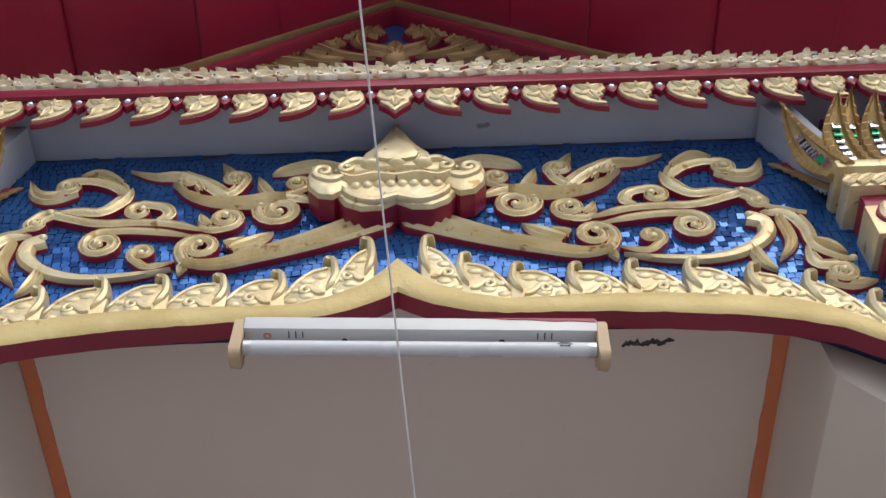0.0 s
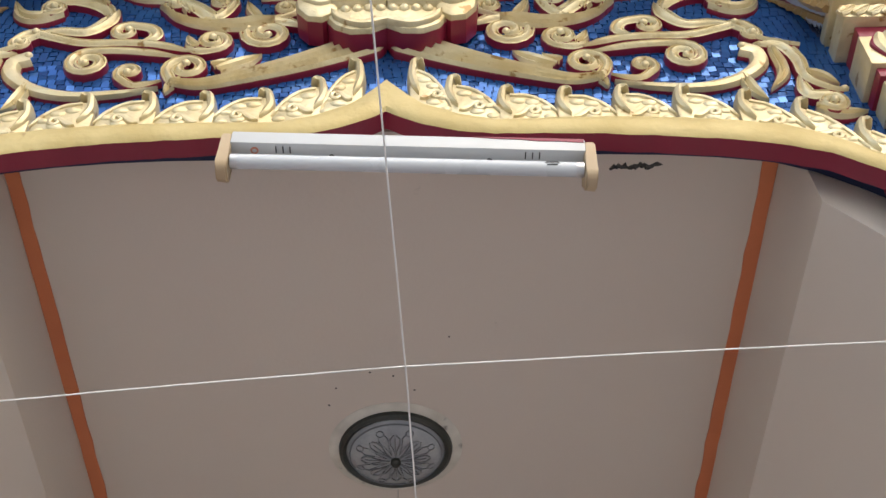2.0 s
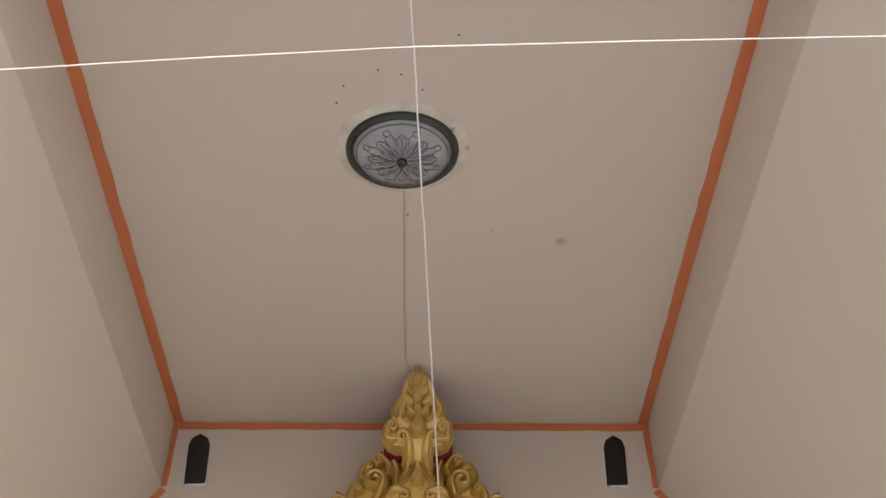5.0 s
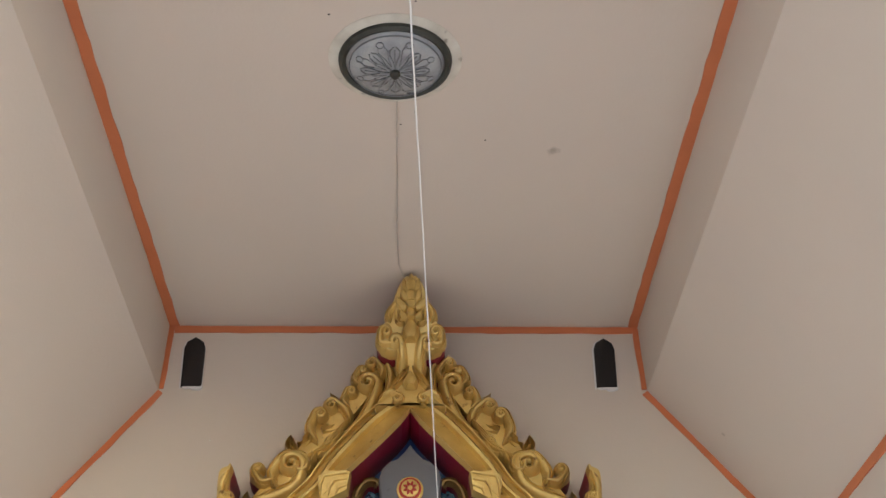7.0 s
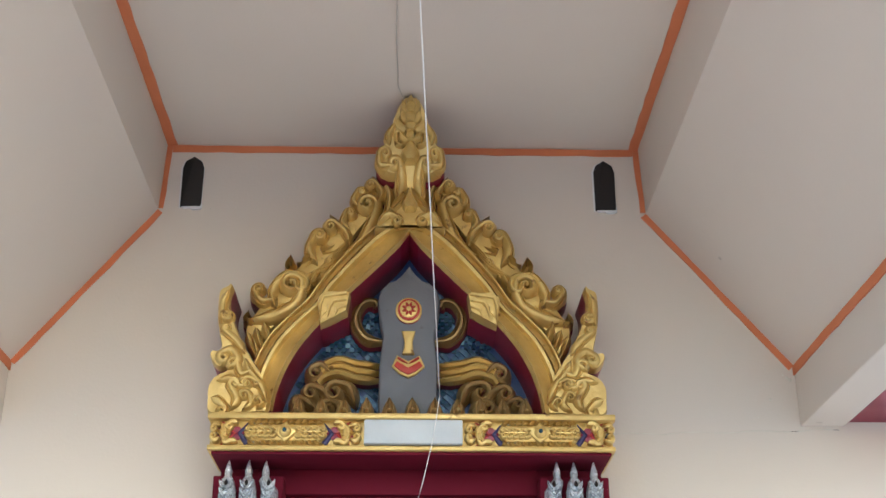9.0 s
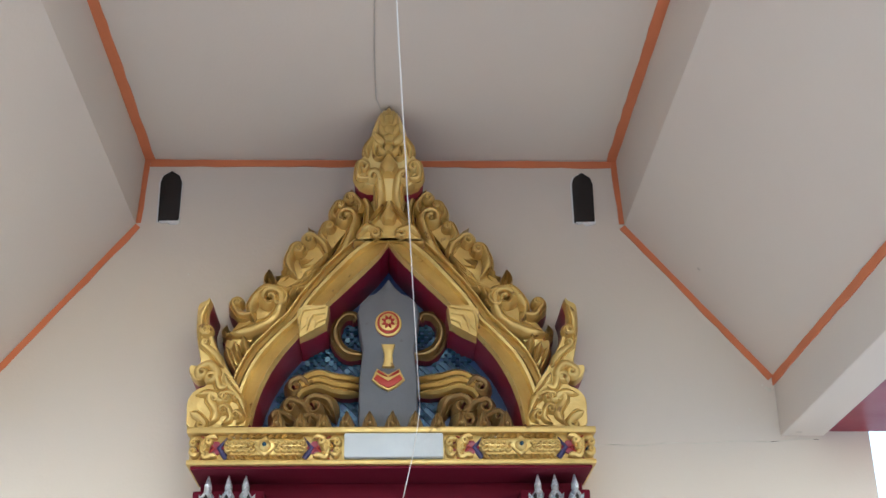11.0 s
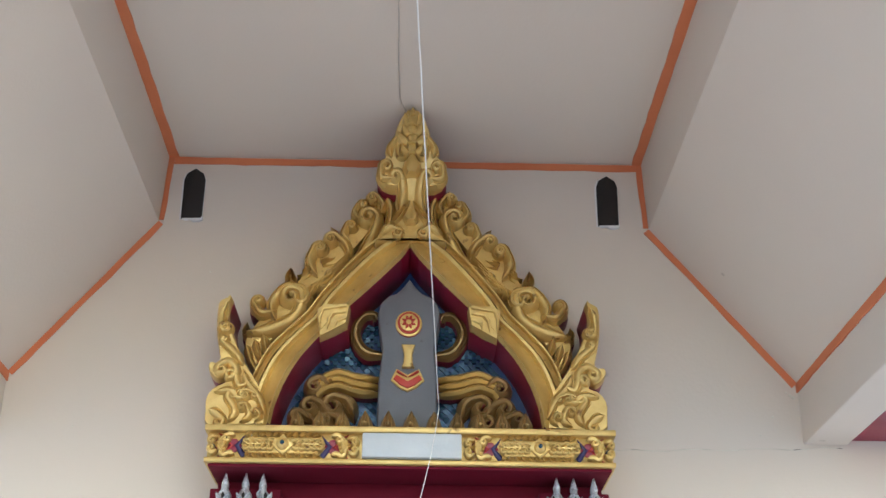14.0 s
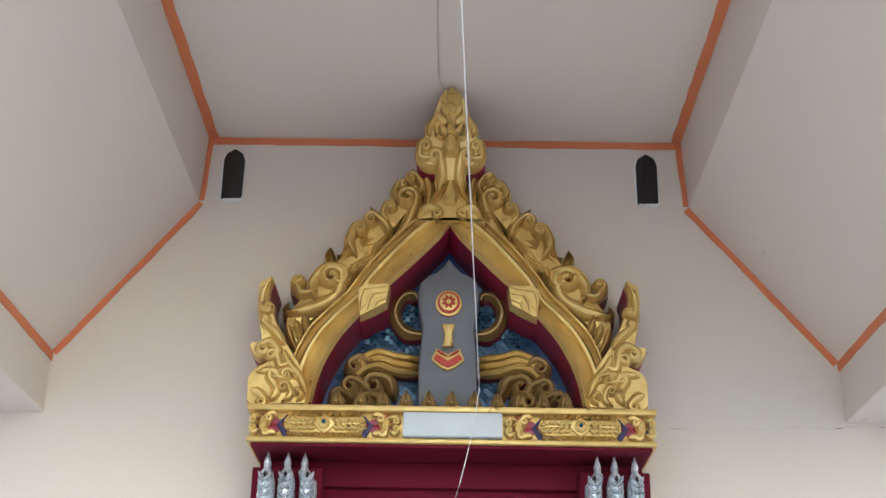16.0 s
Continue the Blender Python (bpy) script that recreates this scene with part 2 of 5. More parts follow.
slope = Vector((EAVE_X - DROP_X, 0, EAVE_Z - DROP)).normalized()
for s in (-1, 1):
    trim((across(s, HALF), FRONT, CEIL), (across(s, HALF), BACK, CEIL), 0.028, (-s, 0, 0))
    trim((across(s, EAVE_X), FRONT, EAVE_Z), (across(s, EAVE_X), BACK, EAVE_Z), 0.026, (0, 0, -1), (-s * 0.004, 0, 0))
    trim((across(s, HALF), BACK, CEIL - 0.002), (across(s, DROP_X), BACK, DROP + 0.004), 0.016, (-s, 0, 0), (0, -0.004, 0))
    trim((across(s, DROP_X), BACK, DROP), (across(s, EAVE_X), BACK, EAVE_Z), 0.018, (s * slope.z, 0, -slope.x), (0, -0.004, 0))
trim((across(-1, HALF - 0.0165), BACK, CEIL - 0.004), (across(1, HALF - 0.0165), BACK, CEIL - 0.004), 0.021, (0, 0, -1), (0, -0.004, 0))


# ---- carving helpers: u across, v up, w out of the face towards the yard ----
class Face:
    """Local carving plane: u runs from an axis (mirrored by flip), v is the height, w stands out of depth y."""

    def __init__(self, axis, y, flip=1):
        self.axis, self.y, self.flip = axis, y, flip

    def at(self, u, v, w):
        return (self.axis + self.flip * u, self.y - w, v)


def glide(ctrl, n=8):
    """Smooth line through a few guiding points."""
    p = [np.array(c, float) for c in ctrl]
    p = [2 * p[0] - p[1]] + p + [2 * p[-1] - p[-2]]
    out = []
    for a, b, c, d in zip(p, p[1:], p[2:], p[3:]):
        for t in np.linspace(0, 1, n, endpoint=False):
            out.append(0.5 * (2 * b + (c - a) * t + (2 * a - 5 * b + 4 * c - d) * t * t + (3 * b - a - 3 * c + d) * t ** 3))
    out.append(p[-2])
    return out


def curled(line, r, turns=1.35, side=1, n=22):
    """Goes on from a line's end into a closing spiral; side 1 turns to the left."""
    d = line[-1] - line[-2]
    a = math.atan2(d[1], d[0])
    p, out = np.array(line[-1], float), list(line)
    step = turns * 2 * math.pi / n
    for i in range(n):
        k = 1 - 0.80 * i / n
        a += side * step
        p = p + np.array([math.cos(a), math.sin(a)]) * step * r * k
        out.append(p)
    return out


RIDGED = [(-1.17, 0), (-1.13, 0.42), (-1, 0.62), (-0.80, 0.92), (-0.45, 0.55), (-0.15, 1.0), (0.2, 1.0), (0.48, 0.55), (0.80, 0.92), (1, 0.62), (1.13, 0.42), (1.17, 0)]
ROUND = [(-1, 0), (-0.95, 0.5), (-0.6, 0.88), (0, 1), (0.6, 0.88), (0.95, 0.5), (1, 0)]
FLUTED = [(-1.05, 0), (-1.03, 0.5), (-0.96, 0.62), (-0.75, 0.86), (-0.5, 0.58), (-0.28, 0.96), (-0.02, 0.66), (0.22, 1.0), (0.48, 0.60), (0.75, 0.90), (0.96, 0.62), (1.03, 0.5), (1.05, 0)]


def add_ribbon(bm, face, line, w0, w1, h0, h1=None, prof=RIDGED, base=0.0, swell=0.0, red_sides=True, teeth=0):
    """A carved band along a line: half-width from w0 to w1, standing h out; teeth 1 or -1 serrates one edge; its flanks take the second material."""
    h1 = h0 if h1 is None else h1
    n, rows = len(line), []
    for i, p in enumerate(line):
        d = np.array(line[min(i + 1, n - 1)]) - np.array(line[max(i - 1, 0)])
        d = d / (np.linalg.norm(d) + 1e-9)
        t = i / (n - 1)
        wd = w0 + (w1 - w0) * t + swell * math.sin(math.pi * t)
        wd *= min(1.0, 0.06 + (t / 0.16) ** 0.7)
        hh = h0 + (h1 - h0) * t
        jag = 1 + (0.75 * ((i + 1) % 5) / 4 if teeth and 0.06 < t < 0.62 else 0)
        rows.append([bm.verts.new(face.at(p[0] - d[1] * s * wd * (jag if s * teeth > 0 else 1), p[1] + d[0] * s * wd * (jag if s * teeth > 0 else 1), base + hh * q)) for s, q in prof])
    m = len(prof)
    for a, b in zip(rows, rows[1:]):
        for j in range(m - 1):
            f = bm.faces.new((a[j], a[j + 1], b[j + 1], b[j]))
            f.material_index = 1 if red_sides and min(abs(prof[j][0]), abs(prof[j + 1][0])) >= 0.95 else 0
    for r in (rows[0], rows[-1]):
        bm.faces.new(r).material_index = 1 if red_sides else 0
    return bm


def add_leaf(bm, face, line, width, h, base=0.0, vein=True, red_sides=True, teeth=0):
    """Pointed flame leaf swelling along a line, with a mid rib."""
    n, rows = len(line), []
    prof = [(-1.2, 0), (-1.15, 0.4), (-1, 0.55), (-0.72, 0.92), (-0.2, 0.66), (0, 1.0), (0.2, 0.66), (0.72, 0.92), (1, 0.55), (1.15, 0.4), (1.2, 0)] if vein else ROUND
    for i, p in enumerate(line):
        d = np.array(line[min(i + 1, n - 1)]) - np.array(line[max(i - 1, 0)])
        d = d / (np.linalg.norm(d) + 1e-9)
        t = i / (n - 1)
        wd = width * max(math.sin(math.pi * min(0.18 + t * 0.82, 1.0)) ** 0.8, 0.04)
        jag = 1 + (0.45 * (i % 4) / 3 if teeth else 0)
        rows.append([bm.verts.new(face.at(p[0] - d[1] * s * wd * (jag if s * teeth > 0 else 1), p[1] + d[0] * s * wd * (jag if s * teeth > 0 else 1), base + h * q * (1 - 0.35 * t))) for s, q in prof])
    m = len(prof)
    for a, b in zip(rows, rows[1:]):
        for j in range(m - 1):
            bm.faces.new((a[j], a[j + 1], b[j + 1], b[j])).material_index = 1 if red_sides and min(abs(prof[j][0]), abs(prof[j + 1][0])) >= 0.95 else 0
    for r in (rows[0], rows[-1]):
        bm.faces.new(r).material_index = 1 if red_sides else 0
    return bm


def add_plate(bm, face, outline, h, base=0.0, lip=0.006, side_mi=1, top_mi=0):
    """Cut-out board with a rounded lip; outline in u, v."""
    c = np.mean(np.array(outline), axis=0)
    n = len(outline)
    rings = []
    pts = [np.array(p, float) for p in outline]
    area = sum(pts[i][0] * pts[(i + 1) % n][1] - pts[(i + 1) % n][0] * pts[i][1] for i in range(n))
    sgn = 1 if area > 0 else -1
    for ins, hh in ((0, 0), (0, h * 0.8), (lip * 0.4, h * 0.95), (lip, h)):
        ring = []
        for i, p in enumerate(pts):
            d = pts[(i + 1) % n] - pts[i - 1]
            d = d / (np.linalg.norm(d) + 1e-9)
            q = p + sgn * ins * np.array([-d[1], d[0]])
            ring.append(bm.verts.new(face.at(q[0], q[1], base + hh)))
        rings.append(ring)
    for k, (a, b) in enumerate(zip(rings, rings[1:])):
        for i in range(n):
            bm.faces.new((a[i], a[(i + 1) % n], b[(i + 1) % n], b[i])).material_index = side_mi if k == 0 else top_mi
    top, low = bm.faces.new(rings[-1]), bm.faces.new(rings[0][::-1])
    top.material_index, low.material_index = top_mi, side_mi
    top.normal_update(), low.normal_update()
    bmesh.ops.triangulate(bm, faces=[top, low])
    return bm


def add_knob(bm, face, u, v, r, h, base=0.0, sx=1.0, mi=0, n=12):
    rings = []
    for k in range(4):
        a = k / 3 * math.pi / 2
        rr, hh = r * math.cos(a), h * math.sin(a)
        rings.append([bm.verts.new(face.at(u + sx * rr * math.cos(t), v + rr * math.sin(t), base + hh)) for t in (2 * math.pi * i / n for i in range(n))] if k < 3 else [bm.verts.new(face.at(u, v, base + hh))])
    for a, b in zip(rings, rings[1:]):
        for i in range(n):
            q = list(dict.fromkeys([a[i], a[(i + 1) % n], b[(i + 1) % len(b)], b[i % len(b)]]))
            bm.faces.new(q).material_index = mi
    bm.faces.new(rings[0][::-1]).material_index = mi
    return bm


def circle(u, v, r, n=24, sx=1.0):
    return [(u + sx * r * math.cos(2 * math.pi * i / n), v + r * math.sin(2 * math.pi * i / n)) for i in range(n)]


# ---- front pediment over the porch entrance ----
AX = -0.019
SILVER = paint("silvered mirror chips", (0.70, 0.74, 0.78), 0.12, 0.95, other=(0.5, 0.55, 0.6), size=40, amount=0.6, bump=0.05, vary=0.2)
GREENGLASS = paint("green mirror chips", (0.05, 0.45, 0.22), 0.12, 0.7, size=40, bump=0.0)
VIOLET = paint("violet mirror chips", (0.035, 0.03, 0.17), 0.15, 0.6, size=40, bump=0.0)
TILE = paint("blue mirror mosaic", (0.035, 0.150, 0.42), 0.10, 0.55, other=(0.024, 0.10, 0.32), size=25, amount=0.9, bump=0.04, grain=60, vary=0.25)


def arch_low(u):
    return float(np.interp(abs(u), [0.0, 0.053, 0.117, 0.182, 0.275, 0.367, 0.459, 0.549, 0.638, 0.722, 0.773, 0.9], [3.337, 3.305, 3.283, 3.273, 3.273, 3.268, 3.261, 3.25, 3.235, 3.207, 3.173, 3.083]))


def arch_up(u):
    return float(np.interp(abs(u), [0.0, 0.054, 0.12, 0.185, 0.281, 0.376, 0.47, 0.563, 0.654, 0.722, 0.789, 0.9], [3.437, 3.371, 3.338, 3.32, 3.323, 3.323, 3.319, 3.31, 3.295, 3.266, 3.22, 3.13]))


pediment = tagged(empty("front_pediment", AX, 1.53, 3.24), "carved gold scrollwork on blue mosaic gable over the porch arch", "pediment")
plane = Face(AX, 1.527)

bm = bmesh.new()
us = [-0.86 + 0.02 * i for i in range(87)]
low = [(AX + u, arch_up(u) - 0.004) for u in us]
add_prism(bm, low + [(0.84, 3.60), (0.735, 3.89), (-0.775, 3.89), (-0.88, 3.60)], 1.527, 1.545)
part("mosaic_ground", bm, GROUT, pediment, "dark grout behind the mosaic", False)

# arch: rounded gold band in front, red underside
bm = bmesh.new()
rows, jit = [], random.Random(4)
for i in range(83):
    u = -0.82 + 0.02 * i
    lo, up = arch_low(u) + jit.uniform(-0.0012, 0.0012), arch_up(u) + jit.uniform(-0.001, 0.001)
    sec = [(1.527, up + 0.004), (1.470, up), (1.456, up - 0.010), (1.450, 0.5 * (lo + up)), (1.452, lo + 0.008), (1.458, lo), (1.496, lo), (1.500, lo + 0.01), (1.500, up)]
    rows.append([bm.verts.new((AX + u, y, z)) for y, z in sec])
for a, b in zip(rows, rows[1:]):
    for j in range(len(a)):
        f = bm.faces.new((a[j], a[(j + 1) % len(a)], b[(j + 1) % len(a)], b[j]))
        f.material_index = 1 if j in (5, 6, 7) else 0
for r in (rows[0], rows[-1]):
    bm.faces.new(r).material_index = 1
part("arch_band", bm, [GOLDMATT, RED], pediment, "plain gold arch band with a dark red underside")
for s in (-1, 1):
    bm = add_prism(bmesh.new(), [(AX + s * 0.805, 3.19), (AX + s * 0.80, 3.105), (AX + s * 0.83, 3.06), (AX + s * 0.93, 2.94), (AX + s * 0.93, 3.19)], 1.448, 1.515)
    part("arch_foot", bm, RED, pediment, "stepped dark red foot of the arch")

LIPPED = [(-1.05, 0), (-1.02, 0.62), (-0.95, 0.80), (-0.76, 0.88), (-0.55, 0.66), (-0.30, 0.90), (0.05, 1.0), (0.36, 0.90), (0.56, 0.64), (0.76, 0.88), (0.95, 0.80), (1.02, 0.62), (1.05, 0)]


def strand(f, line, w0, w1, prof=LIPPED):
    """One carved stem of the scrollwork: broad gilded face, deep red flanks, a bead where it curls up."""
    bm = add_ribbon(bmesh.new(), f, line, w0 * 1.08, w1 * 1.08, 0.034 if prof is FLUTED else 0.024, 0.028, prof)
    end = line[-1]
    if np.linalg.norm(np.array(line[-1]) - np.array(line[-6])) < 0.03:
        add_knob(bm, f, end[0], end[1], 0.008, 0.008, 0.024)
    part("scroll", bm, [GOLD, RED], pediment)


def frond(f, ctrl, wd):
    part("flame_leaf", add_leaf(bmesh.new(), f, glide(ctrl, 6), wd * 1.05, 0.028), [GOLD, RED], pediment)


# scrollwork of one half, then mirrored
for flip in (-1, 1):
    f = Face(AX, 1.527, flip)
    strand(f, curled(glide([(0.157, 3.674), (0.199, 3.697), (0.234, 3.697)], 7), 0.044, 1.55, -1), 0.016, 0.010)
    strand(f, curled(glide([(0.264, 3.694), (0.221, 3.702), (0.182, 3.721)], 7), 0.022, 1.50, -1), 0.012, 0.008)
    frond(f, [(0.243, 3.703), (0.261, 3.737), (0.275, 3.775)], 0.013)
    strand(f, glide([(0.215, 3.696), (0.279, 3.680), (0.346, 3.684), (0.398, 3.707), (0.439, 3.751)], 7), 0.026, 0.004, FLUTED)
    strand(f, curled(glide([(0.353, 3.701), (0.319, 3.723), (0.301, 3.758)], 7), 0.020, 1.40, -1), 0.016, 0.008)
    frond(f, [(0.314, 3.751), (0.330, 3.787), (0.352, 3.828)], 0.014)
    strand(f, glide([(0.325, 3.699), (0.371, 3.748), (0.426, 3.782)], 7), 0.018, 0.016, LIPPED)
    frond(f, [(0.379, 3.728), (0.401, 3.771), (0.443, 3.787), (0.483, 3.790), (0.535, 3.812)], 0.015)
    strand(f, curled(glide([(0.383, 3.715), (0.415, 3.726), (0.427, 3.753)], 7), 0.016, 1.20, 1), 0.010, 0.006)
    frond(f, [(0.105, 3.790), (0.167, 3.808), (0.223, 3.796), (0.249, 3.781)], 0.020)
    strand(f, curled(glide([(0.375, 3.611), (0.346, 3.598), (0.316, 3.603)], 7), 0.028, 1.50, -1), 0.013, 0.008)
    frond(f, [(0.353, 3.610), (0.367, 3.630), (0.377, 3.656)], 0.012)
    strand(f, glide([(0.356, 3.593), (0.424, 3.620), (0.489, 3.628), (0.565, 3.628), (0.623, 3.647), (0.661, 3.663)], 7), 0.010, 0.013, LIPPED)
    strand(f, curled(glide([(0.462, 3.627), (0.436, 3.649), (0.446, 3.675), (0.486, 3.687)], 7), 0.024, 0.95, -1), 0.014, 0.010)
    strand(f, curled(glide([(0.373, 3.576), (0.441, 3.595), (0.506, 3.603), (0.554, 3.600)], 7), 0.036, 1.45, -1), 0.010, 0.013)
    strand(f, glide([(0.003, 3.639), (0.039, 3.615), (0.101, 3.581), (0.173, 3.547), (0.253, 3.516), (0.332, 3.491), (0.390, 3.500)], 7), 0.040, 0.009, FLUTED)
    strand(f, curled(glide([(0.343, 3.494), (0.383, 3.502), (0.399, 3.529)], 7), 0.036, 1.35, 1), 0.012, 0.010)
    frond(f, [(0.306, 3.534), (0.263, 3.564), (0.232, 3.589)], 0.017)
    frond(f, [(0.319, 3.550), (0.299, 3.562), (0.286, 3.579)], 0.012)
    frond(f, [(0.370, 3.506), (0.389, 3.492), (0.395, 3.470)], 0.011)
    strand(f, curled(glide([(0.404, 3.503), (0.453, 3.492), (0.482, 3.515)], 7), 0.022, 1.00, 1), 0.009, 0.010)
    strand(f, glide([(0.408, 3.483), (0.482, 3.469), (0.563, 3.465), (0.629, 3.486), (0.676, 3.528), (0.683, 3.567), (0.657, 3.583)], 7), 0.006, 0.021, ROUND)
    frond(f, [(0.641, 3.494), (0.654, 3.454), (0.674, 3.424)], 0.014)
    strand(f, glide([(0.518, 3.741), (0.535, 3.700), (0.567, 3.667), (0.617, 3.669), (0.659, 3.653), (0.703, 3.610), (0.767, 3.586)], 7), 0.020, 0.005, LIPPED)
    strand(f, curled(glide([(0.526, 3.708), (0.548, 3.751), (0.600, 3.775), (0.645, 3.773)], 7), 0.020, 1.20, -1), 0.018, 0.008)
    frond(f, [(0.544, 3.760), (0.594, 3.803), (0.632, 3.801)], 0.016)
    frond(f, [(0.626, 3.739), (0.671, 3.725), (0.706, 3.739), (0.730, 3.788)], 0.019)
    strand(f, curled(glide([(0.643, 3.664), (0.676, 3.666), (0.697, 3.640)], 7), 0.016, 1.20, -1), 0.012, 0.007)
    strand(f, glide([(0.681, 3.594), (0.731, 3.594), (0.753, 3.544), (0.755, 3.488), (0.786, 3.453), (0.811, 3.442)], 7), 0.020, 0.006, LIPPED)
    strand(f, curled(glide([(0.742, 3.492), (0.747, 3.438), (0.784, 3.433)], 7), 0.022, 1.25, -1), 0.016, 0.009)
    frond(f, [(0.749, 3.396), (0.791, 3.385), (0.840, 3.389)], 0.017)
    frond(f, [(0.713, 3.582), (0.720, 3.510), (0.684, 3.453)], 0.012)
    frond(f, [(0.757, 3.502), (0.787, 3.493), (0.811, 3.469)], 0.014)

# central boss
def rise(pts):
    return [(u * 0.95, 3.604 + (v - 3.536) * 0.955) for u, v in pts]


boss_y = 1.515
f = Face(AX, boss_y)
half = [(0.0, 3.536), (0.030, 3.516), (0.070, 3.514), (0.102, 3.532), (0.118, 3.560), (0.116, 3.610), (0.09, 3.640)]
bm = add_plate(bmesh.new(), f, rise(half + [(-u, v) for u, v in half[::-1][:-1]]), 0.062, lip=0.012)
part("boss_shell", bm, [GOLD, RED], pediment, "lobed gold shell with deep red sides")
for s in (-1, 1):
    g = Face(AX, boss_y, s)
    horn = rise([(0.095, 3.575), (0.125, 3.550), (0.155, 3.556), (0.176, 3.585), (0.181, 3.622), (0.172, 3.660), (0.160, 3.640), (0.140, 3.628), (0.110, 3.632), (0.09, 3.62)])
    bm = add_plate(bmesh.new(), g, horn, 0.068, lip=0.010)
    add_ribbon(bm, g, curled(glide(rise([(0.100, 3.612), (0.130, 3.600), (0.158, 3.612)]), 5), 0.018, 1.2, 1, 14), 0.011, 0.005, 0.014, prof=ROUND, base=0.062, red_sides=False)
    part("boss_horn", bm, [GOLD, RED], pediment, "curled side horn with deep red side")
    line = glide(rise([(0.0, 3.604), (0.045, 3.612), (0.085, 3.602), (0.115, 3.618)]), 6)
    part("boss_rim", add_ribbon(bmesh.new(), g, line[::-1], 0.012, 0.013, 0.020, prof=RIDGED, base=0.056, red_sides=False), GOLD, pediment)
    part("boss_rim", add_ribbon(bmesh.new(), g, glide(rise([(0.108, 3.575), (0.085, 3.545), (0.045, 3.530), (0.0, 3.545)]), 6), 0.008, 0.009, 0.014, prof=ROUND, base=0.058, red_sides=False), GOLD, pediment)
    petal_line = [(0.035, 3.632), (0.070, 3.640), (0.112, 3.640), (0.132, 3.655), (0.122, 3.672), (0.098, 3.688), (0.078, 3.702), (0.060, 3.690)]
    bm = add_plate(bmesh.new(), g, rise(petal_line), 0.056, lip=0.012)
    add_ribbon(bm, g, curled(glide(rise([(0.055, 3.675), (0.085, 3.682), (0.112, 3.662)]), 5), 0.014, 1.1, -1, 12), 0.009, 0.005, 0.014, prof=ROUND, base=0.052, red_sides=False)
    part("boss_petal", bm, [GOLD, RED], pediment)
for i in range(8):
    part("bead", add_knob(bmesh.new(), f, -0.0770 + 0.022 * i, 3.655 - 0.004 * abs(i - 3.5) / 3.5, 0.0115, 0.010, 0.060, sx=0.95), GOLD, pediment)
for u in (-0.050, 0.0, 0.050):
    part("oval_stud", add_knob(bmesh.new(), f, u, 3.728, 0.013, 0.018, 0.056, sx=1.6), GOLD, pediment)
tip = [(0.066, 3.668), (0.074, 3.690), (0.068, 3.708), (0.052, 3.726), (0.036, 3.752), (0.020, 3.786), (0.008, 3.814), (0.0, 3.836)]
bm = add_plate(bmesh.new(), f, rise([(-0.05, 3.650), (0.05, 3.650)] + tip + [(-u, v) for u, v in tip[::-1][1:]]), 0.064, lip=0.014)
inner = [(0.040, 3.672), (0.046, 3.690), (0.034, 3.712), (0.014, 3.730), (0.0, 3.748)]
add_plate(bm, f, rise([(-0.02, 3.664), (0.02, 3.664)] + inner + [(-u, v) for u, v in inner[::-1][1:]]), 0.016, 0.060, lip=0.016, side_mi=0)
part("boss_crest", bm, [GOLD, RED], pediment, "pointed gold leaf on top of the boss")


# flame crockets along the arch
def crocket(flip, u, v, drop, tall):
    g = Face(AX, 1.492 - 0.003 * (round(u * 100) % 3), flip)
    wide = 0.66 if u < 0.10 else 0.86 if u < 0.15 else 0.94
    k = lambda a, b: (u + wide * a, v + tall * b + drop * a)
    bm = add_plate(bmesh.new(), g, [*[(u + wide * a, arch_low(u + wide * a) + 0.022) for a in (0.096, 0.072, 0.048, 0.024, 0.004, -0.012)], k(-0.013, -0.032), k(-0.002, -0.010), k(0.020, -0.010), k(0.048, -0.013), k(0.074, -0.026), k(0.092, -0.042)], 0.022, lip=0.004, side_mi=0)
    add_ribbon(bm, g, curled(glide([k(0.012, -0.050), k(-0.004, -0.028), k(-0.001, -0.006)], 5), 0.010, 0.55, -1, 9), 0.011, 0.006, 0.030, 0.036, ROUND, red_sides=False)
    for a, b, r in ((0.026, -0.024, 0.011), (0.052, -0.028, 0.011), (0.050, -0.052, 0.011), (0.074, -0.040, 0.009), (0.080, -0.056, 0.009)):
        add_knob(bm, g, *k(a, b), r, 0.007, 0.019, sx=1.45)
    add_ribbon(bm, g, curled(glide([k(0.014, -0.056), k(0.030, -0.050), k(0.044, -0.040)], 4), 0.011, 1.2, -1, 12), 0.008, 0.004, 0.010, prof=ROUND, base=0.018, red_sides=False)
    add_ribbon(bm, g, glide([k(0.094, -0.050), k(0.074, -0.030), k(0.044, -0.016), k(0.012, -0.014)], 4), 0.005, 0.004, 0.008, prof=ROUND, base=0.018, red_sides=False)
    return bm


for flip in (-1, 1):
    for u in (0.048, 0.111, 0.2, 0.301, 0.399, 0.502, 0.607, 0.698, 0.791):
        top = arch_up(u) + 0.086 + 0.045 * max(0.0, 1 - u / 0.15)
        slope_here = (arch_up(u + 0.09) - arch_up(u + 0.01)) / 0.08
        part("flame_crocket", crocket(flip, u, top, slope_here, (top - arch_up(u) + 0.012) / 0.066), GOLD, pediment)

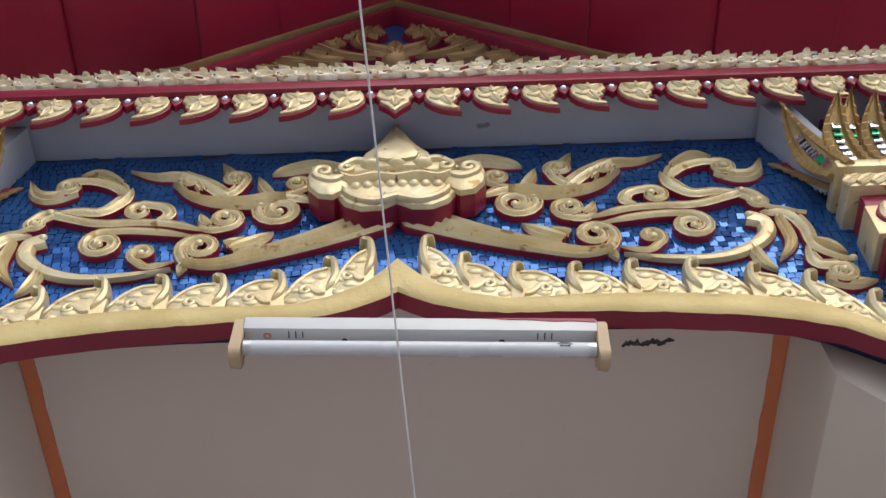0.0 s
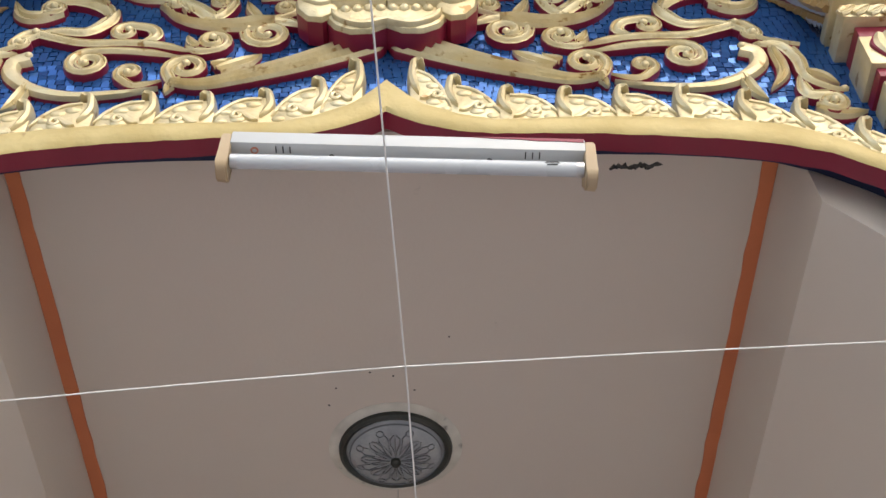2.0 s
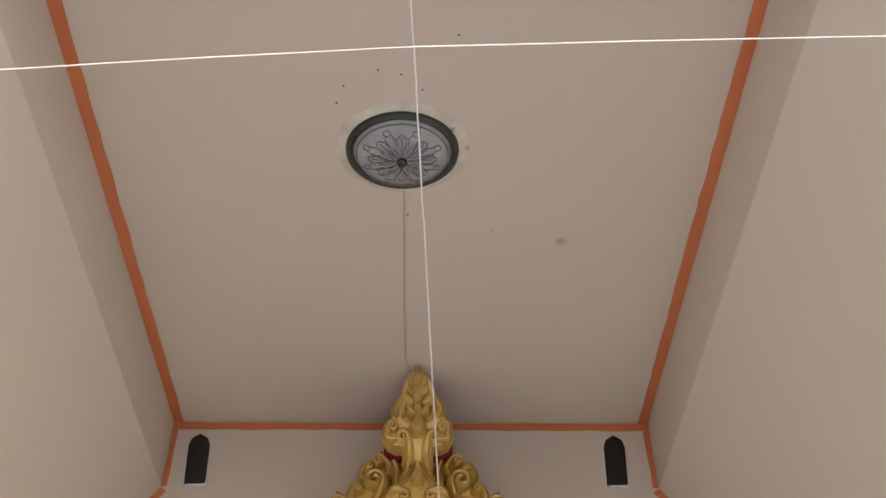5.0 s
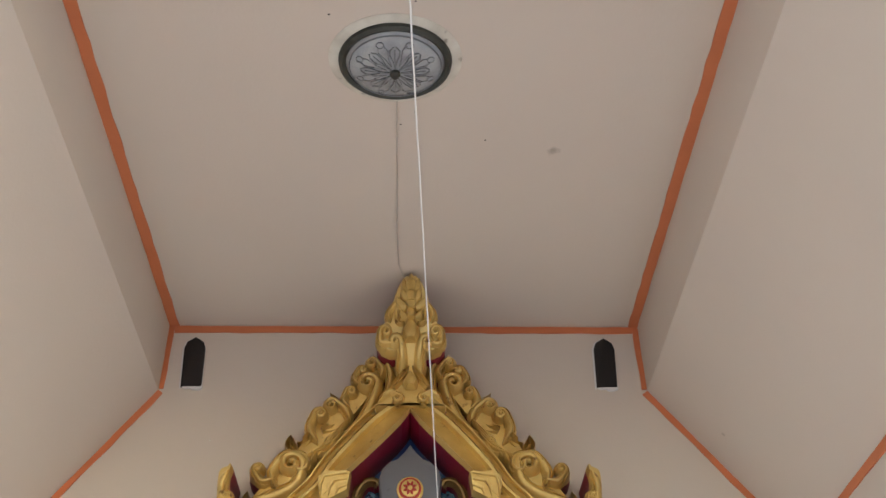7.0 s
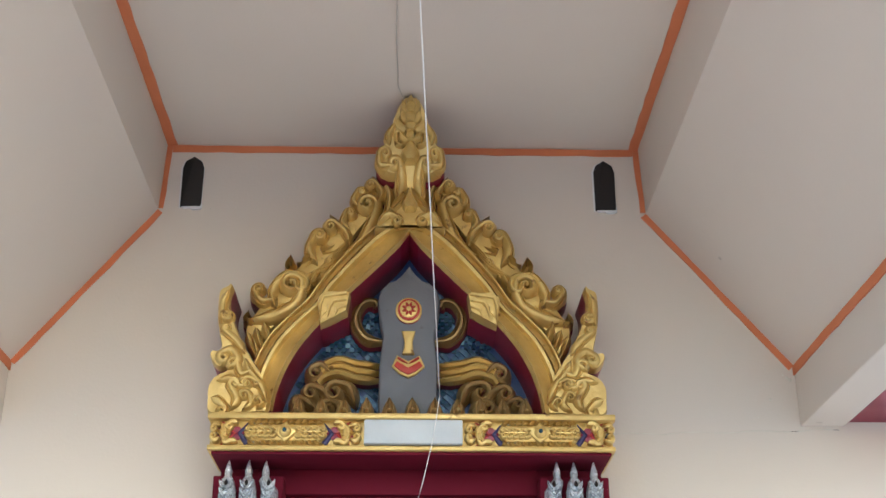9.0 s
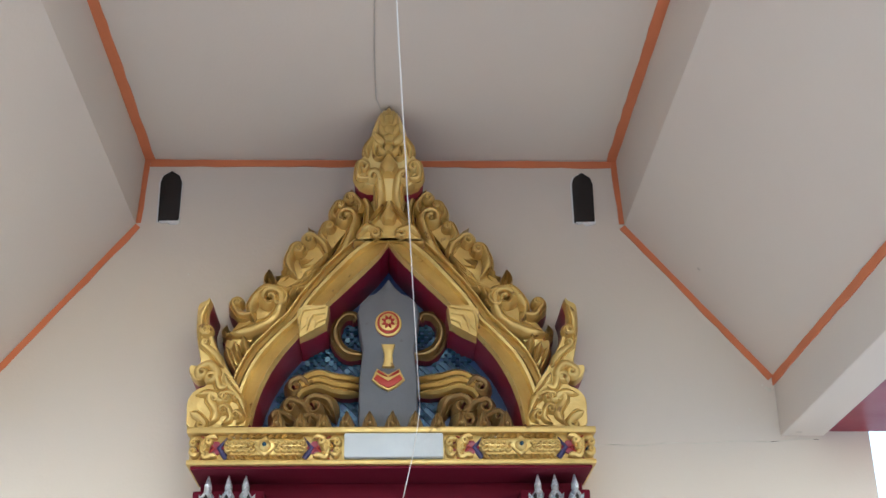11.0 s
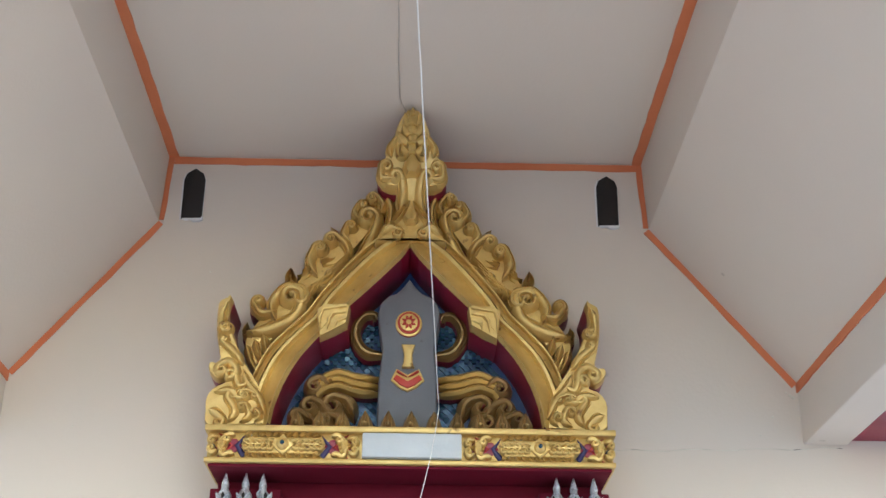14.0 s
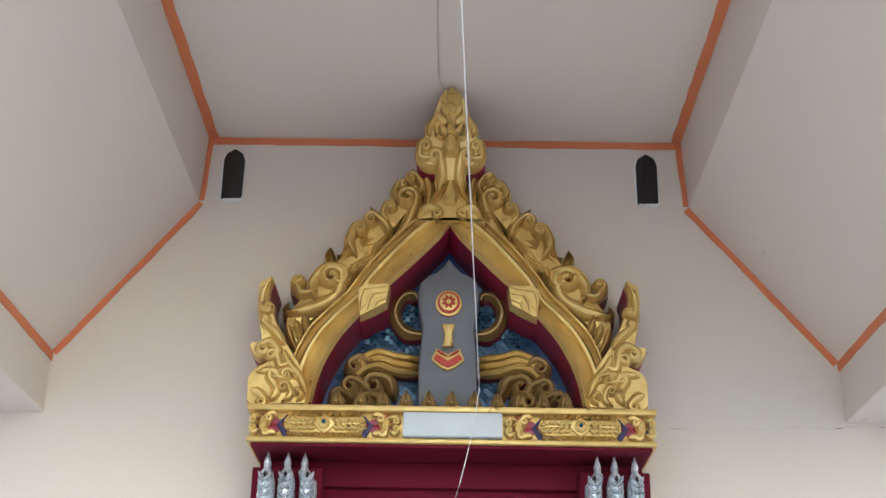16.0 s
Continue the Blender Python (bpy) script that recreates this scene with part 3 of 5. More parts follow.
# ---- frame of the gable: grey soffit and reveals, cornice, hanging leaves ----
cornice = tagged(empty("cornice", AX, 1.45, 3.84), "gilded leaf cornice with red strip and hanging leaf fringe", "cornice")
part("soffit_board", box(-1.32, 1.32, 1.402, 1.545, 3.842, 3.868, 0.002), GREYWASH, cornice, "pale grey underside with patchy paint")
for s in (-1, 1):
    g = lambda x, z, y: (AX + s * x, y, z)
    bm = bmesh.new()
    pts = [(0.742, 3.842), (0.860, 3.535), (0.895, 3.535), (0.80, 3.842)]
    a = [bm.verts.new(g(x, z, 1.435)) for x, z in pts]
    b = [bm.verts.new(g(x, z, 1.526)) for x, z in pts]
    bm.faces.new(a), bm.faces.new(b[::-1])
    for i in range(4):
        bm.faces.new((a[i], b[i], b[(i + 1) % 4], a[(i + 1) % 4]))
    part("reveal", bm, GREYWASH, cornice, "slanting pale grey reveal", False)
bm = box(-1.36, 1.36, 1.362, 1.404, 3.846, 3.874, 0.004)
part("red_strip", bm, RED, cornice, "dark red strip under the gilded band")
part("gilt_band", box(-1.36, 1.36, 1.366, 1.50, 3.874, 3.924, 0.006), CREAMGOLD, cornice)
g = Face(0, 1.366)
rng = random.Random(8)
x, i = -1.32, 0
while x < 1.33:
    bm = bmesh.new()
    k = 1 if x < AX else -1
    fl = Face(x, 1.366 + rng.uniform(-0.003, 0.004), k)
    jz = rng.uniform(-0.005, 0.005)
    add_leaf(bm, fl, glide([(0.030, 3.878), (0.008, 3.886 + jz), (-0.012, 3.898 - jz), (-0.034 + 2 * jz, 3.904)], 4), 0.008 + jz * 0.4, 0.013, red_sides=False)
    add_leaf(bm, fl, glide([(0.024, 3.898 + jz), (0.010, 3.908), (-0.008 + jz, 3.914 + jz), (-0.024, 3.926)], 4), 0.008, 0.015, red_sides=False)
    add_ribbon(bm, fl, curled(glide([(0.022, 3.890), (0.0, 3.884), (-0.014, 3.890)], 4), 0.007, 1.0, -1, 9), 0.005, 0.003, 0.014, prof=ROUND, red_sides=False)
    add_leaf(bm, fl, glide([(0.006, 3.916), (-0.004, 3.928 + jz), (-0.010 + jz, 3.938 + jz)], 4), 0.0055 + 0.4 * jz, 0.018, red_sides=False)
    add_knob(bm, fl, 0.012 + jz, 3.912 - jz, 0.006, 0.018, n=6)
    part("band_leaf", bm, [CREAMGOLD, RED], cornice)
    if i % 3 == 0:
        part("mirror_chip", add_knob(bmesh.new(), fl, -0.012, 3.902 + jz, 0.0060, 0.014, sx=1.5, n=6), VIOLET, cornice, "violet mirror chip")
    part("red_gap", add_leaf(bmesh.new(), fl, glide([(0.040, 3.888), (0.022, 3.897 + jz), (0.0, 3.912)], 4), 0.0050, 0.0125, red_sides=False), RED, cornice)
    x += 0.040 + rng.uniform(-0.006, 0.006)
    i += 1
part("green_strip", box(-1.0, 0.96, 1.376, 1.379, 3.832, 3.843), GREENGLASS, cornice, "row of green mirror chips")


def hanging_leaf(cx, lean):
    """Red board leaf with a gilded carved face; its tip leans away from the middle."""
    g = Face(cx, 1.392, lean or 1)
    if lean:
        out = [(-0.032, 3.838), (-0.040, 3.818), (-0.038, 3.796), (-0.026, 3.778), (-0.008, 3.764), (0.012, 3.756), (0.034, 3.752), (0.022, 3.766), (0.020, 3.780), (0.030, 3.792), (0.026, 3.802), (0.038, 3.816), (0.034, 3.838)]
    else:
        out = [(-0.034, 3.838), (-0.040, 3.815), (-0.030, 3.798), (-0.032, 3.786), (-0.014, 3.768), (0.0, 3.748), (0.014, 3.768), (0.032, 3.786), (0.030, 3.798), (0.040, 3.815), (0.034, 3.838)]
    bm = add_plate(bmesh.new(), g, out, 0.013, lip=0.002, top_mi=1)
    add_plate(bm, g, [(u * 0.90, 3.806 + (v - 3.806) * 0.88) for u, v in out], 0.008, 0.012, lip=0.004, side_mi=0)
    hook = 0.014 if lean else 0.0
    for ctrl, wd in (([(0, 3.805), (-0.012, 3.818), (-0.026, 3.826)], 0.009), ([(0, 3.805), (0.012, 3.818), (0.026, 3.826)], 0.009), ([(0, 3.802), (-0.012, 3.794), (-0.028, 3.796)], 0.008), ([(0, 3.802), (0.010, 3.794), (0.020, 3.792)], 0.007), ([(0, 3.800), (0.002 + 0.3 * hook, 3.784), (hook, 3.766)], 0.010), ([(0, 3.812), (0.0, 3.824), (0.0, 3.834)], 0.007)):
        add_leaf(bm, g, glide(ctrl, 3), wd, 0.009, base=0.018, vein=wd > 0.0085, red_sides=False)
    add_knob(bm, g, 0.0, 3.804, 0.006, 0.012, 0.020, n=6)
    return bm


for i in range(-12, 13):
    cx = AX + 0.0965 * i
    part("hanging_leaf", hanging_leaf(cx, 0 if i == 0 else (1 if i > 0 else -1)), [GOLD, RED], cornice)
    g = Face(cx + 0.048, 1.392)
    bm = add_plate(bmesh.new(), g, [(-0.014, 3.838), (-0.012, 3.818), (0, 3.802), (0.012, 3.818), (0.014, 3.838)], 0.016, lip=0.003, top_mi=1)
    part("red_tongue", bm, [RED, RED], cornice)
    part("mirror_chip", add_knob(bmesh.new(), g, 0, 3.826, 0.008, 0.006, 0.016, n=8), SILVER, cornice, "silver mirror chip")

# ---- small upper gable and the red eave boards ----
gable = tagged(empty("upper_gable", AX, 1.46, 3.94), "small triangular gable with dull gold leaves and red rails", "gable")
part("ground_panel", prism([(AX - 0.66, 3.95), (AX + 0.66, 3.95), (AX, 4.34)], 1.462, 1.48), BLUE, gable, "dark blue mosaic ground", False)
for s in (-1, 1):
    fl = Face(AX, 1.462, s)
    part("rail", add_ribbon(bmesh.new(), fl, [(0.0, 4.315), (0.33, 4.105), (0.66, 3.895)], 0.026, 0.026, 0.05, prof=[(-1, 0), (-1, 0.8), (-0.8, 1), (-0.1, 1), (0, 0.75), (0.8, 0.7), (1, 0.5), (1, 0)]), [RED, RED], gable, "dark red raking rail")
    part("rail_edge", add_ribbon(bmesh.new(), fl, [(0.0, 4.346), (0.33, 4.136), (0.66, 3.926)], 0.0055, 0.0055, 0.053, prof=ROUND), [GOLDBROWN, RED], gable, "dull gold edge of the rail")
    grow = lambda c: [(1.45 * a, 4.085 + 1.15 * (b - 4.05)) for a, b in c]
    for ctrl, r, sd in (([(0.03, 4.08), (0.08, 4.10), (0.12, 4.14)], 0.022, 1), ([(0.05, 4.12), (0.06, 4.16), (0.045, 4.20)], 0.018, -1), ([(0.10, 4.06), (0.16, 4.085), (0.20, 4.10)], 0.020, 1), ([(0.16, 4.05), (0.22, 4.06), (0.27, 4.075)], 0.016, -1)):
        part("gable_scroll", add_ribbon(bmesh.new(), fl, curled(glide(grow(ctrl), 5), r * 1.35, 1.2, sd, 16), 0.017, 0.009, 0.026), [GOLDBROWN, RED], gable)
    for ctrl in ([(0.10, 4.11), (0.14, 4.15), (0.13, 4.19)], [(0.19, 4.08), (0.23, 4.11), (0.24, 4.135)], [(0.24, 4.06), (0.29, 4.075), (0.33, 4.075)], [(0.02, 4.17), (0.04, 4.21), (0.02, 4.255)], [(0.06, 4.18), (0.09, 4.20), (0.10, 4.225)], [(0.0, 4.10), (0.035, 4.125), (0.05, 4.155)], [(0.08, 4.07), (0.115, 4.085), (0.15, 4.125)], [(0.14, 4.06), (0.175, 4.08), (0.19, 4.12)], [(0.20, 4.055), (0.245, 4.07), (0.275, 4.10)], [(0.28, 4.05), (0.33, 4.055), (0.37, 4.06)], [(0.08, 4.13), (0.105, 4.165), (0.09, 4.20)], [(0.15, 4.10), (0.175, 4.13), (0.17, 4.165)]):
        part("gable_leaf", add_leaf(bmesh.new(), fl, glide(grow(ctrl), 5), 0.024, 0.028), [GOLDBROWN, RED], gable)
fl = Face(AX, 1.462)
bm = add_knob(bmesh.new(), fl, 0, 4.135, 0.034, 0.03)
add_leaf(bm, fl, glide([(0, 4.13), (0, 4.17), (0, 4.20)], 5), 0.024, 0.034)
part("gable_bud", bm, [GOLDBROWN, RED], gable)

soffit_no = 0
for s in (-1, 1):
    # level boards beside the gable, raking boards over it
    edges = [0.43, 0.71, 0.98, 1.28, 1.74]
    for a, b in zip(edges, edges[1:]):
        soffit_no += 1
        bm = box(AX + s * min(a, b) if s > 0 else AX - b, AX + (b if s > 0 else -a), 1.06, 1.60, 4.148 + 0.012 * (soffit_no % 2), 4.185, 0.003)
        structure("eave_board_%d" % soffit_no, bm, REDBOARD, "dark red painted board under the front eave", "soffit")
    for a, b in ((0.0, 0.26), (0.26, 0.424)):
        soffit_no += 1
        zz = lambda u: 4.440 - 0.64 * u - 0.004 * (soffit_no % 2)
        bm = prism([(AX + s * a, zz(a)), (AX + s * b, zz(b)), (AX + s * b, zz(b) + 0.03), (AX + s * a, zz(a) + 0.03)], 1.06, 1.50)
        structure("eave_board_%d" % soffit_no, bm, REDBOARD, "dark red painted raking board under the front eave", "soffit")
structure("eave_fascia", prism([(-1.65, 4.146), (AX - 0.42, 4.146), (AX, 4.42), (AX + 0.42, 4.146), (1.60, 4.146), (1.60, 4.26), (AX + 0.42, 4.26), (AX, 4.53), (AX - 0.42, 4.26), (-1.65, 4.26)], 1.035, 1.058), RED, "dark red fascia board along the front eave", "fascia")
structure("wall_over_arch", box(-1.15, 1.15, 1.548, 1.60, 3.44, 4.09), WHITEWASH, "plain wall behind the carved gable", "wall")


# ---- mosaic: chips of blue mirror glass set on the diagonal rows ----
def chip(rng, cx, cz, s, y):
    a, b = rng.gauss(0, 0.055), rng.gauss(0, 0.055)
    rot = rng.uniform(-0.1, 0.1)
    vs = []
    for du, dv in ((-1, -1), (1, -1), (1, 1), (-1, 1)):
        p, q = du * s * 0.5 * rng.uniform(0.9, 1.0), dv * s * 0.5 * rng.uniform(0.9, 1.0)
        p, q = p * math.cos(rot) - q * math.sin(rot), p * math.sin(rot) + q * math.cos(rot)
        vs.append((cx + p, y + a * p + b * q, cz + q))
    return vs


rng = random.Random(21)
loose, near = [], []
STEP = 0.0165
for r in range(44):
    for c in range(109):
        cx = AX - 0.89 + STEP * c + (0.5 * STEP if r % 2 else 0) + 0.010 * math.sin(r * 0.7)
        cz = 3.26 + STEP * 0.92 * r + 0.006 * math.sin(c * 0.45)
        u = cx - AX
        edge = 0.742 + (3.872 - cz) / 0.307 * 0.100
        if cz < arch_up(u) - 0.01 or cz > 3.872 or abs(u) > min(edge, 0.87):
            continue
        (near if 0.05 < u < 0.62 and cz < 3.66 and len(near) < 290 else loose).append((cx, cz))


def add_chip(bm, vs):
    top = [bm.verts.new((x, y - 0.0035, z)) for x, y, z in vs]
    low = [bm.verts.new((x, y + 0.002, z)) for x, y, z in vs]
    bm.faces.new(top)
    for i in range(4):
        bm.faces.new((top[i], low[i], low[(i + 1) % 4], top[(i + 1) % 4]))


bm = bmesh.new()
for cx, cz in loose:
    add_chip(bm, chip(rng, cx, cz, STEP * 0.94, 1.525))
rest = part("mosaic_field", bm, TILE, pediment, "field of small blue mirror-glass chips", False)
rest["kind"] = "stuff"
shapes = []
for i in range(14):
    bm = bmesh.new()
    add_chip(bm, chip(rng, 0, 0, STEP * 0.94, 0))
    shapes.append(mesh_of(bm, "mosaic_chip", TILE, False))
for cx, cz in near:
    ob = new("mosaic_chip", rng.choice(shapes))
    ob.parent = pediment
    ob.location = (cx, 1.525, cz)

# cornice and gable stand a little higher over the arch, and the gilded band is tall
for o in cornice.children:
    kind = o.name.split(".")[0]
    tall = kind in ("band_leaf", "gilt_band", "red_gap") or (kind == "mirror_chip" and o.data.materials[0] == VIOLET)
    o.data.transform(Matrix.Translation((0, 0, 0.042 if kind in ("hanging_leaf", "red_tongue", "mirror_chip", "green_strip", "soffit_board") and not tall else 0.030)))
    if tall:
        for vert in o.data.vertices:
            vert.co.z = 3.904 + (vert.co.z - 3.904) * 0.95
for o in gable.children:
    o.data.transform(Matrix.Translation((0, 0, 0.012)))
settle(pediment), settle(cornice), settle(gable)


# ---- entrance columns with lotus capitals ----
def column(s):
    ax = AX + s * 0.98
    col = tagged(empty("column", ax, 1.56, 0.0), "salmon painted column with gilded lotus capital and mirror chips", "column", "entrance columns")
    part("shaft", box(ax - 0.112, ax + 0.112, 1.462, 1.68, 0.0, 3.45, 0.012), SALMON, col, "salmon painted shaft")
    part("necking", box(ax - 0.124, ax + 0.124, 1.452, 1.69, 3.40, 3.45, 0.006), GOLD, col, "gilded leaf necking")
    for i in range(5):
        g = Face(ax - 0.10 + 0.05 * i, 1.452)
        bm = add_leaf(bmesh.new(), g, glide([(0.012, 3.45), (0.0, 3.42), (-0.006, 3.385)], 4), 0.022, 0.014, red_sides=False)
        part("necking_leaf", bm, GOLD, col)
    for z0, z1, out, m, nm in ((3.45, 3.475, 0.130, RED, "red_fillet"), (3.475, 3.560, 0.140, GOLD, "gilt_block"), (3.560, 3.600, 0.134, RED, "red_fillet"), (3.600, 3.640, 0.156, GOLD, "braid_band"), (3.640, 3.668, 0.134, RED, "red_fillet")):
        part(nm, box(ax - out, ax + out, 1.574 - out, 1.574 + out * 0.6, z0, z1, 0.004), m, col)
    for i in range(12):
        g = Face(ax - 0.146 + 0.0266 * i, 1.574 - 0.156)
        part("braid_strand", add_leaf(bmesh.new(), g, glide([(-0.018, 3.606), (0, 3.622), (0.018, 3.634)], 4), 0.010, 0.008, red_sides=False), GOLD, col)
    for i in range(4):
        g = Face(ax - 0.096 + 0.064 * i, 1.574 - 0.140)
        bm = add_leaf(bmesh.new(), g, glide([(0, 3.555), (0.004, 3.520), (0, 3.482)], 4), 0.030, 0.016)
        part("block_leaf", bm, [GOLD, RED], col)
    # tall lotus petals, flaring outwards; front row and both sides
    def petal(mx, my, ang, hgt, wid):
        wid, lean = wid * 0.86, 0.030 * (1 if mx < ax else -1)
        m = Matrix.Translation((mx, my, 3.665)) @ Matrix.Rotation(ang, 4, "Z")
        bm, rows = bmesh.new(), []
        for k in range(22):
            t = k / 21
            wd = wid * max(math.sin(math.pi * (0.30 + 0.70 * t)) ** 0.9, 0.05)
            out = 0.012 + 0.085 * t * t - 0.02 * max(t - 0.8, 0)
            z = hgt * t
            row = []
            for sx, dep in ((-1, 0.0), (-0.92, 0.012), (-0.55, 0.014), (-0.5, 0.006), (0.0, 0.008), (0.5, 0.006), (0.55, 0.014), (0.92, 0.012), (1, 0.0), (0.5, -0.02), (-0.5, -0.02)):
                rib = 0.006 * (k % 2) * (abs(sx) > 0.52)
                row.append(bm.verts.new(m @ Vector((sx * wd - lean * math.sin(t * 2.6), -(out + dep + rib), z))))
            rows.append(row)
        for a, b in zip(rows, rows[1:]):
            for j in range(11):
                bm.faces.new((a[j], a[(j + 1) % 11], b[(j + 1) % 11], b[j])).material_index = 1 if j in (8, 9, 10) else 0
        bm.faces.new(rows[0][::-1]), bm.faces.new(rows[-1])
        pet = part("lotus_petal", bm, [GOLDDULL, RED], col, "gilded petal inlaid with mirror chips")
        for k in range(1, 7):
            t = 0.12 + 0.62 * k / 7
            out = 0.012 + 0.085 * t * t - 0.02 * max(t - 0.8, 0) + 0.008
            c = bmesh.new()
            p = [m @ Vector((dx * 0.008 - lean * math.sin(t * 2.6), -(out + 0.0035) - 0.06 * dz * t * 0.02, hgt * t + dz * 0.010)) for dx, dz in ((-1, -1), (1, -1), (1, 1), (-1, 1))]
            q = [v + (m.to_3x3() @ Vector((0, 0.004, 0))) for v in p]
            a, b = [c.verts.new(v) for v in p], [c.verts.new(v) for v in q]
            c.faces.new(a)
            for j in range(4):
                c.faces.new((a[j], b[j], b[(j + 1) % 4], a[(j + 1) % 4]))
            ch = part("inlay_chip", c, GREENGLASS if (k + int(ang * 10)) % 5 == 0 else SILVER, pet, "", False)
    for i in range(4):
        petal(ax - 0.108 + 0.072 * i, 1.574 - 0.128, 0, 0.150, 0.040)
        if i:
            petal(ax - 0.144 + 0.072 * i, 1.574 - 0.112, 0, 0.180, 0.036)
    for k in (-1, 1):
        petal(ax + k * 0.140, 1.440, k * radians(45), 0.165, 0.042)
        for i in range(3):
            petal(ax + k * 0.128, 1.50 + 0.064 * i, k * radians(90), 0.155, 0.040)
    part("petal_base", box(ax - 0.162, ax + 0.162, 1.574 - 0.160, 1.66, 3.658, 3.682, 0.006), GOLD, col)
    part("capital_core", box(ax - 0.12, ax + 0.12, 1.46, 1.68, 3.40, 3.846), RED, col)
    for o in col.children_recursive:
        if o.name.split(".")[0] not in ("shaft", "capital_core"):
            o.data.transform(Matrix.Translation((0, 0, -0.050)))
    settle(col)


column(1)
column(-1)


# ---- carved and gilded door pediment on the back wall ----
DX = 0.022
TEAL = paint("teal mirror mosaic", (0.010, 0.075, 0.125), 0.25, 0.3, other=(0.010, 0.04, 0.10), size=18, amount=0.9, bump=0.05, vary=0.3)
STONE = paint("grey cement slab", (0.17, 0.175, 0.19), 0.75, other=(0.13, 0.135, 0.15), size=9, amount=0.7, spots=(20.0, 0.70, (0.12, 0.11, 0.11)))
INDIGO = paint("indigo enamel", (0.030, 0.024, 0.10), 0.45, size=20, bump=0.1)
SCARLET = paint("scarlet enamel", (0.45, 0.035, 0.02), 0.45, size=20)
PLAQUE = paint("white plaque", (0.56, 0.59, 0.60), 0.6, other=(0.47, 0.50, 0.51), size=10, amount=0.6, bump=0.25, grain=60)
FOIL_WHITE = paint("white glass bulb", (0.75, 0.76, 0.76), 0.3, bump=0.0)
# also paints the dark of the vent openings; flakes and specks share it
VENTBLACK = paint("black of vents and specks", (0.014, 0.011, 0.010), 0.7, other=(0.03, 0.022, 0.018), size=40, bump=0.3)

door_ped = tagged(empty("door_pediment", DX, 3.48, 2.46), "gilded flame pediment with ogee arch and grey emblem slab", "pediment")
WALLF = 3.538
f0 = Face(DX, WALLF)


FLAT = [(-1, 0), (-1, 0.8), (-0.85, 0.95), (0, 1), (0.85, 0.95), (1, 0.8), (1, 0)]


def ogee(pts, n=6):
    return glide(pts, n)


INNER = [(0.35, 2.475), (0.34, 2.529), (0.319, 2.589), (0.285, 2.651), (0.238, 2.71), (0.198, 2.755), (0.16, 2.796), (0.113, 2.842), (0.06, 2.896), (0.025, 2.934), (0.0, 2.969)]
MID = [(0.399, 2.484), (0.401, 2.538), (0.386, 2.607), (0.351, 2.677), (0.302, 2.733), (0.258, 2.776), (0.221, 2.835), (0.162, 2.907), (0.101, 2.971), (0.045, 3.012), (0.0, 3.03)]
OUTER = [(0.425, 2.495), (0.425, 2.55), (0.412, 2.627), (0.376, 2.703), (0.322, 2.762), (0.278, 2.807), (0.24, 2.863), (0.18, 2.936), (0.118, 3.001), (0.053, 3.05), (0.0, 3.071)]


def add_band(bm, flip, a, b, w_a, w_b, red_inner=True, back=0.0):
    """Moulded band between two guide lines, with raised lips, standing off the wall."""
    la, lb = ogee(a), ogee(b)
    g = Face(DX, WALLF, flip)
    rows = []
    for p, q in zip(la, lb):
        sec = [(0, 0.0), (0, w_a), (0.10, w_a + 0.008), (0.18, w_a), (0.24, w_a - 0.004), (0.60, w_b + 0.006), (0.72, w_b + 0.004), (0.80, w_b + 0.012), (0.92, w_b + 0.012), (1.0, w_b), (1.0, 0.0)]
        rows.append([bm.verts.new(g.at(p[0] + (q[0] - p[0]) * s, p[1] + (q[1] - p[1]) * s, back + w)) for s, w in sec])
    for a_, b_ in zip(rows, rows[1:]):
        for j in range(len(a_) - 1):
            bm.faces.new((a_[j], a_[j + 1], b_[j + 1], b_[j])).material_index = 1 if (j == 0 and red_inner) else 0
    for r in (rows[0], rows[-1]):
        bm.faces.new(r).material_index = 1
    return bm


FULL = [(-1, 0), (-0.9, 0.45), (-0.68, 0.66), (-0.5, 0.54), (-0.2, 0.94), (0.1, 1.0), (0.5, 0.82), (0.86, 0.5), (1, 0)]
tails = []


def door_scroll(g, line, w0, w1):
    bm = add_ribbon(bmesh.new(), g, line, w0 * 1.35, w1 * 1.25, 0.018, 0.022, FULL, base=0.052, red_sides=False)
    if np.linalg.norm(np.array(line[-1]) - np.array(line[-6])) < 0.03:
        add_knob(bm, g, line[-1][0], line[-1][1], 0.007, 0.008, 0.066)
    part("crest_scroll", bm, [GOLDDEEP, RED], door_ped)


def door_leaf(g, ctrl, wd):
    part("flame_tip", add_leaf(bmesh.new(), g, glide(ctrl, 5), wd * 1.5, 0.074), [GOLDDEEP, RED], door_ped)


def tail_curl(ctrl, w0, r, sd):
    bm = add_ribbon(bmesh.new(), g, curled(glide(ctrl, 5), r, 1.15, sd, 13), w0 * 1.35, w0 * 0.7, 0.012, prof=FULL, base=0.091, red_sides=False)
    part("curl", bm, GOLDDEEP, tail)


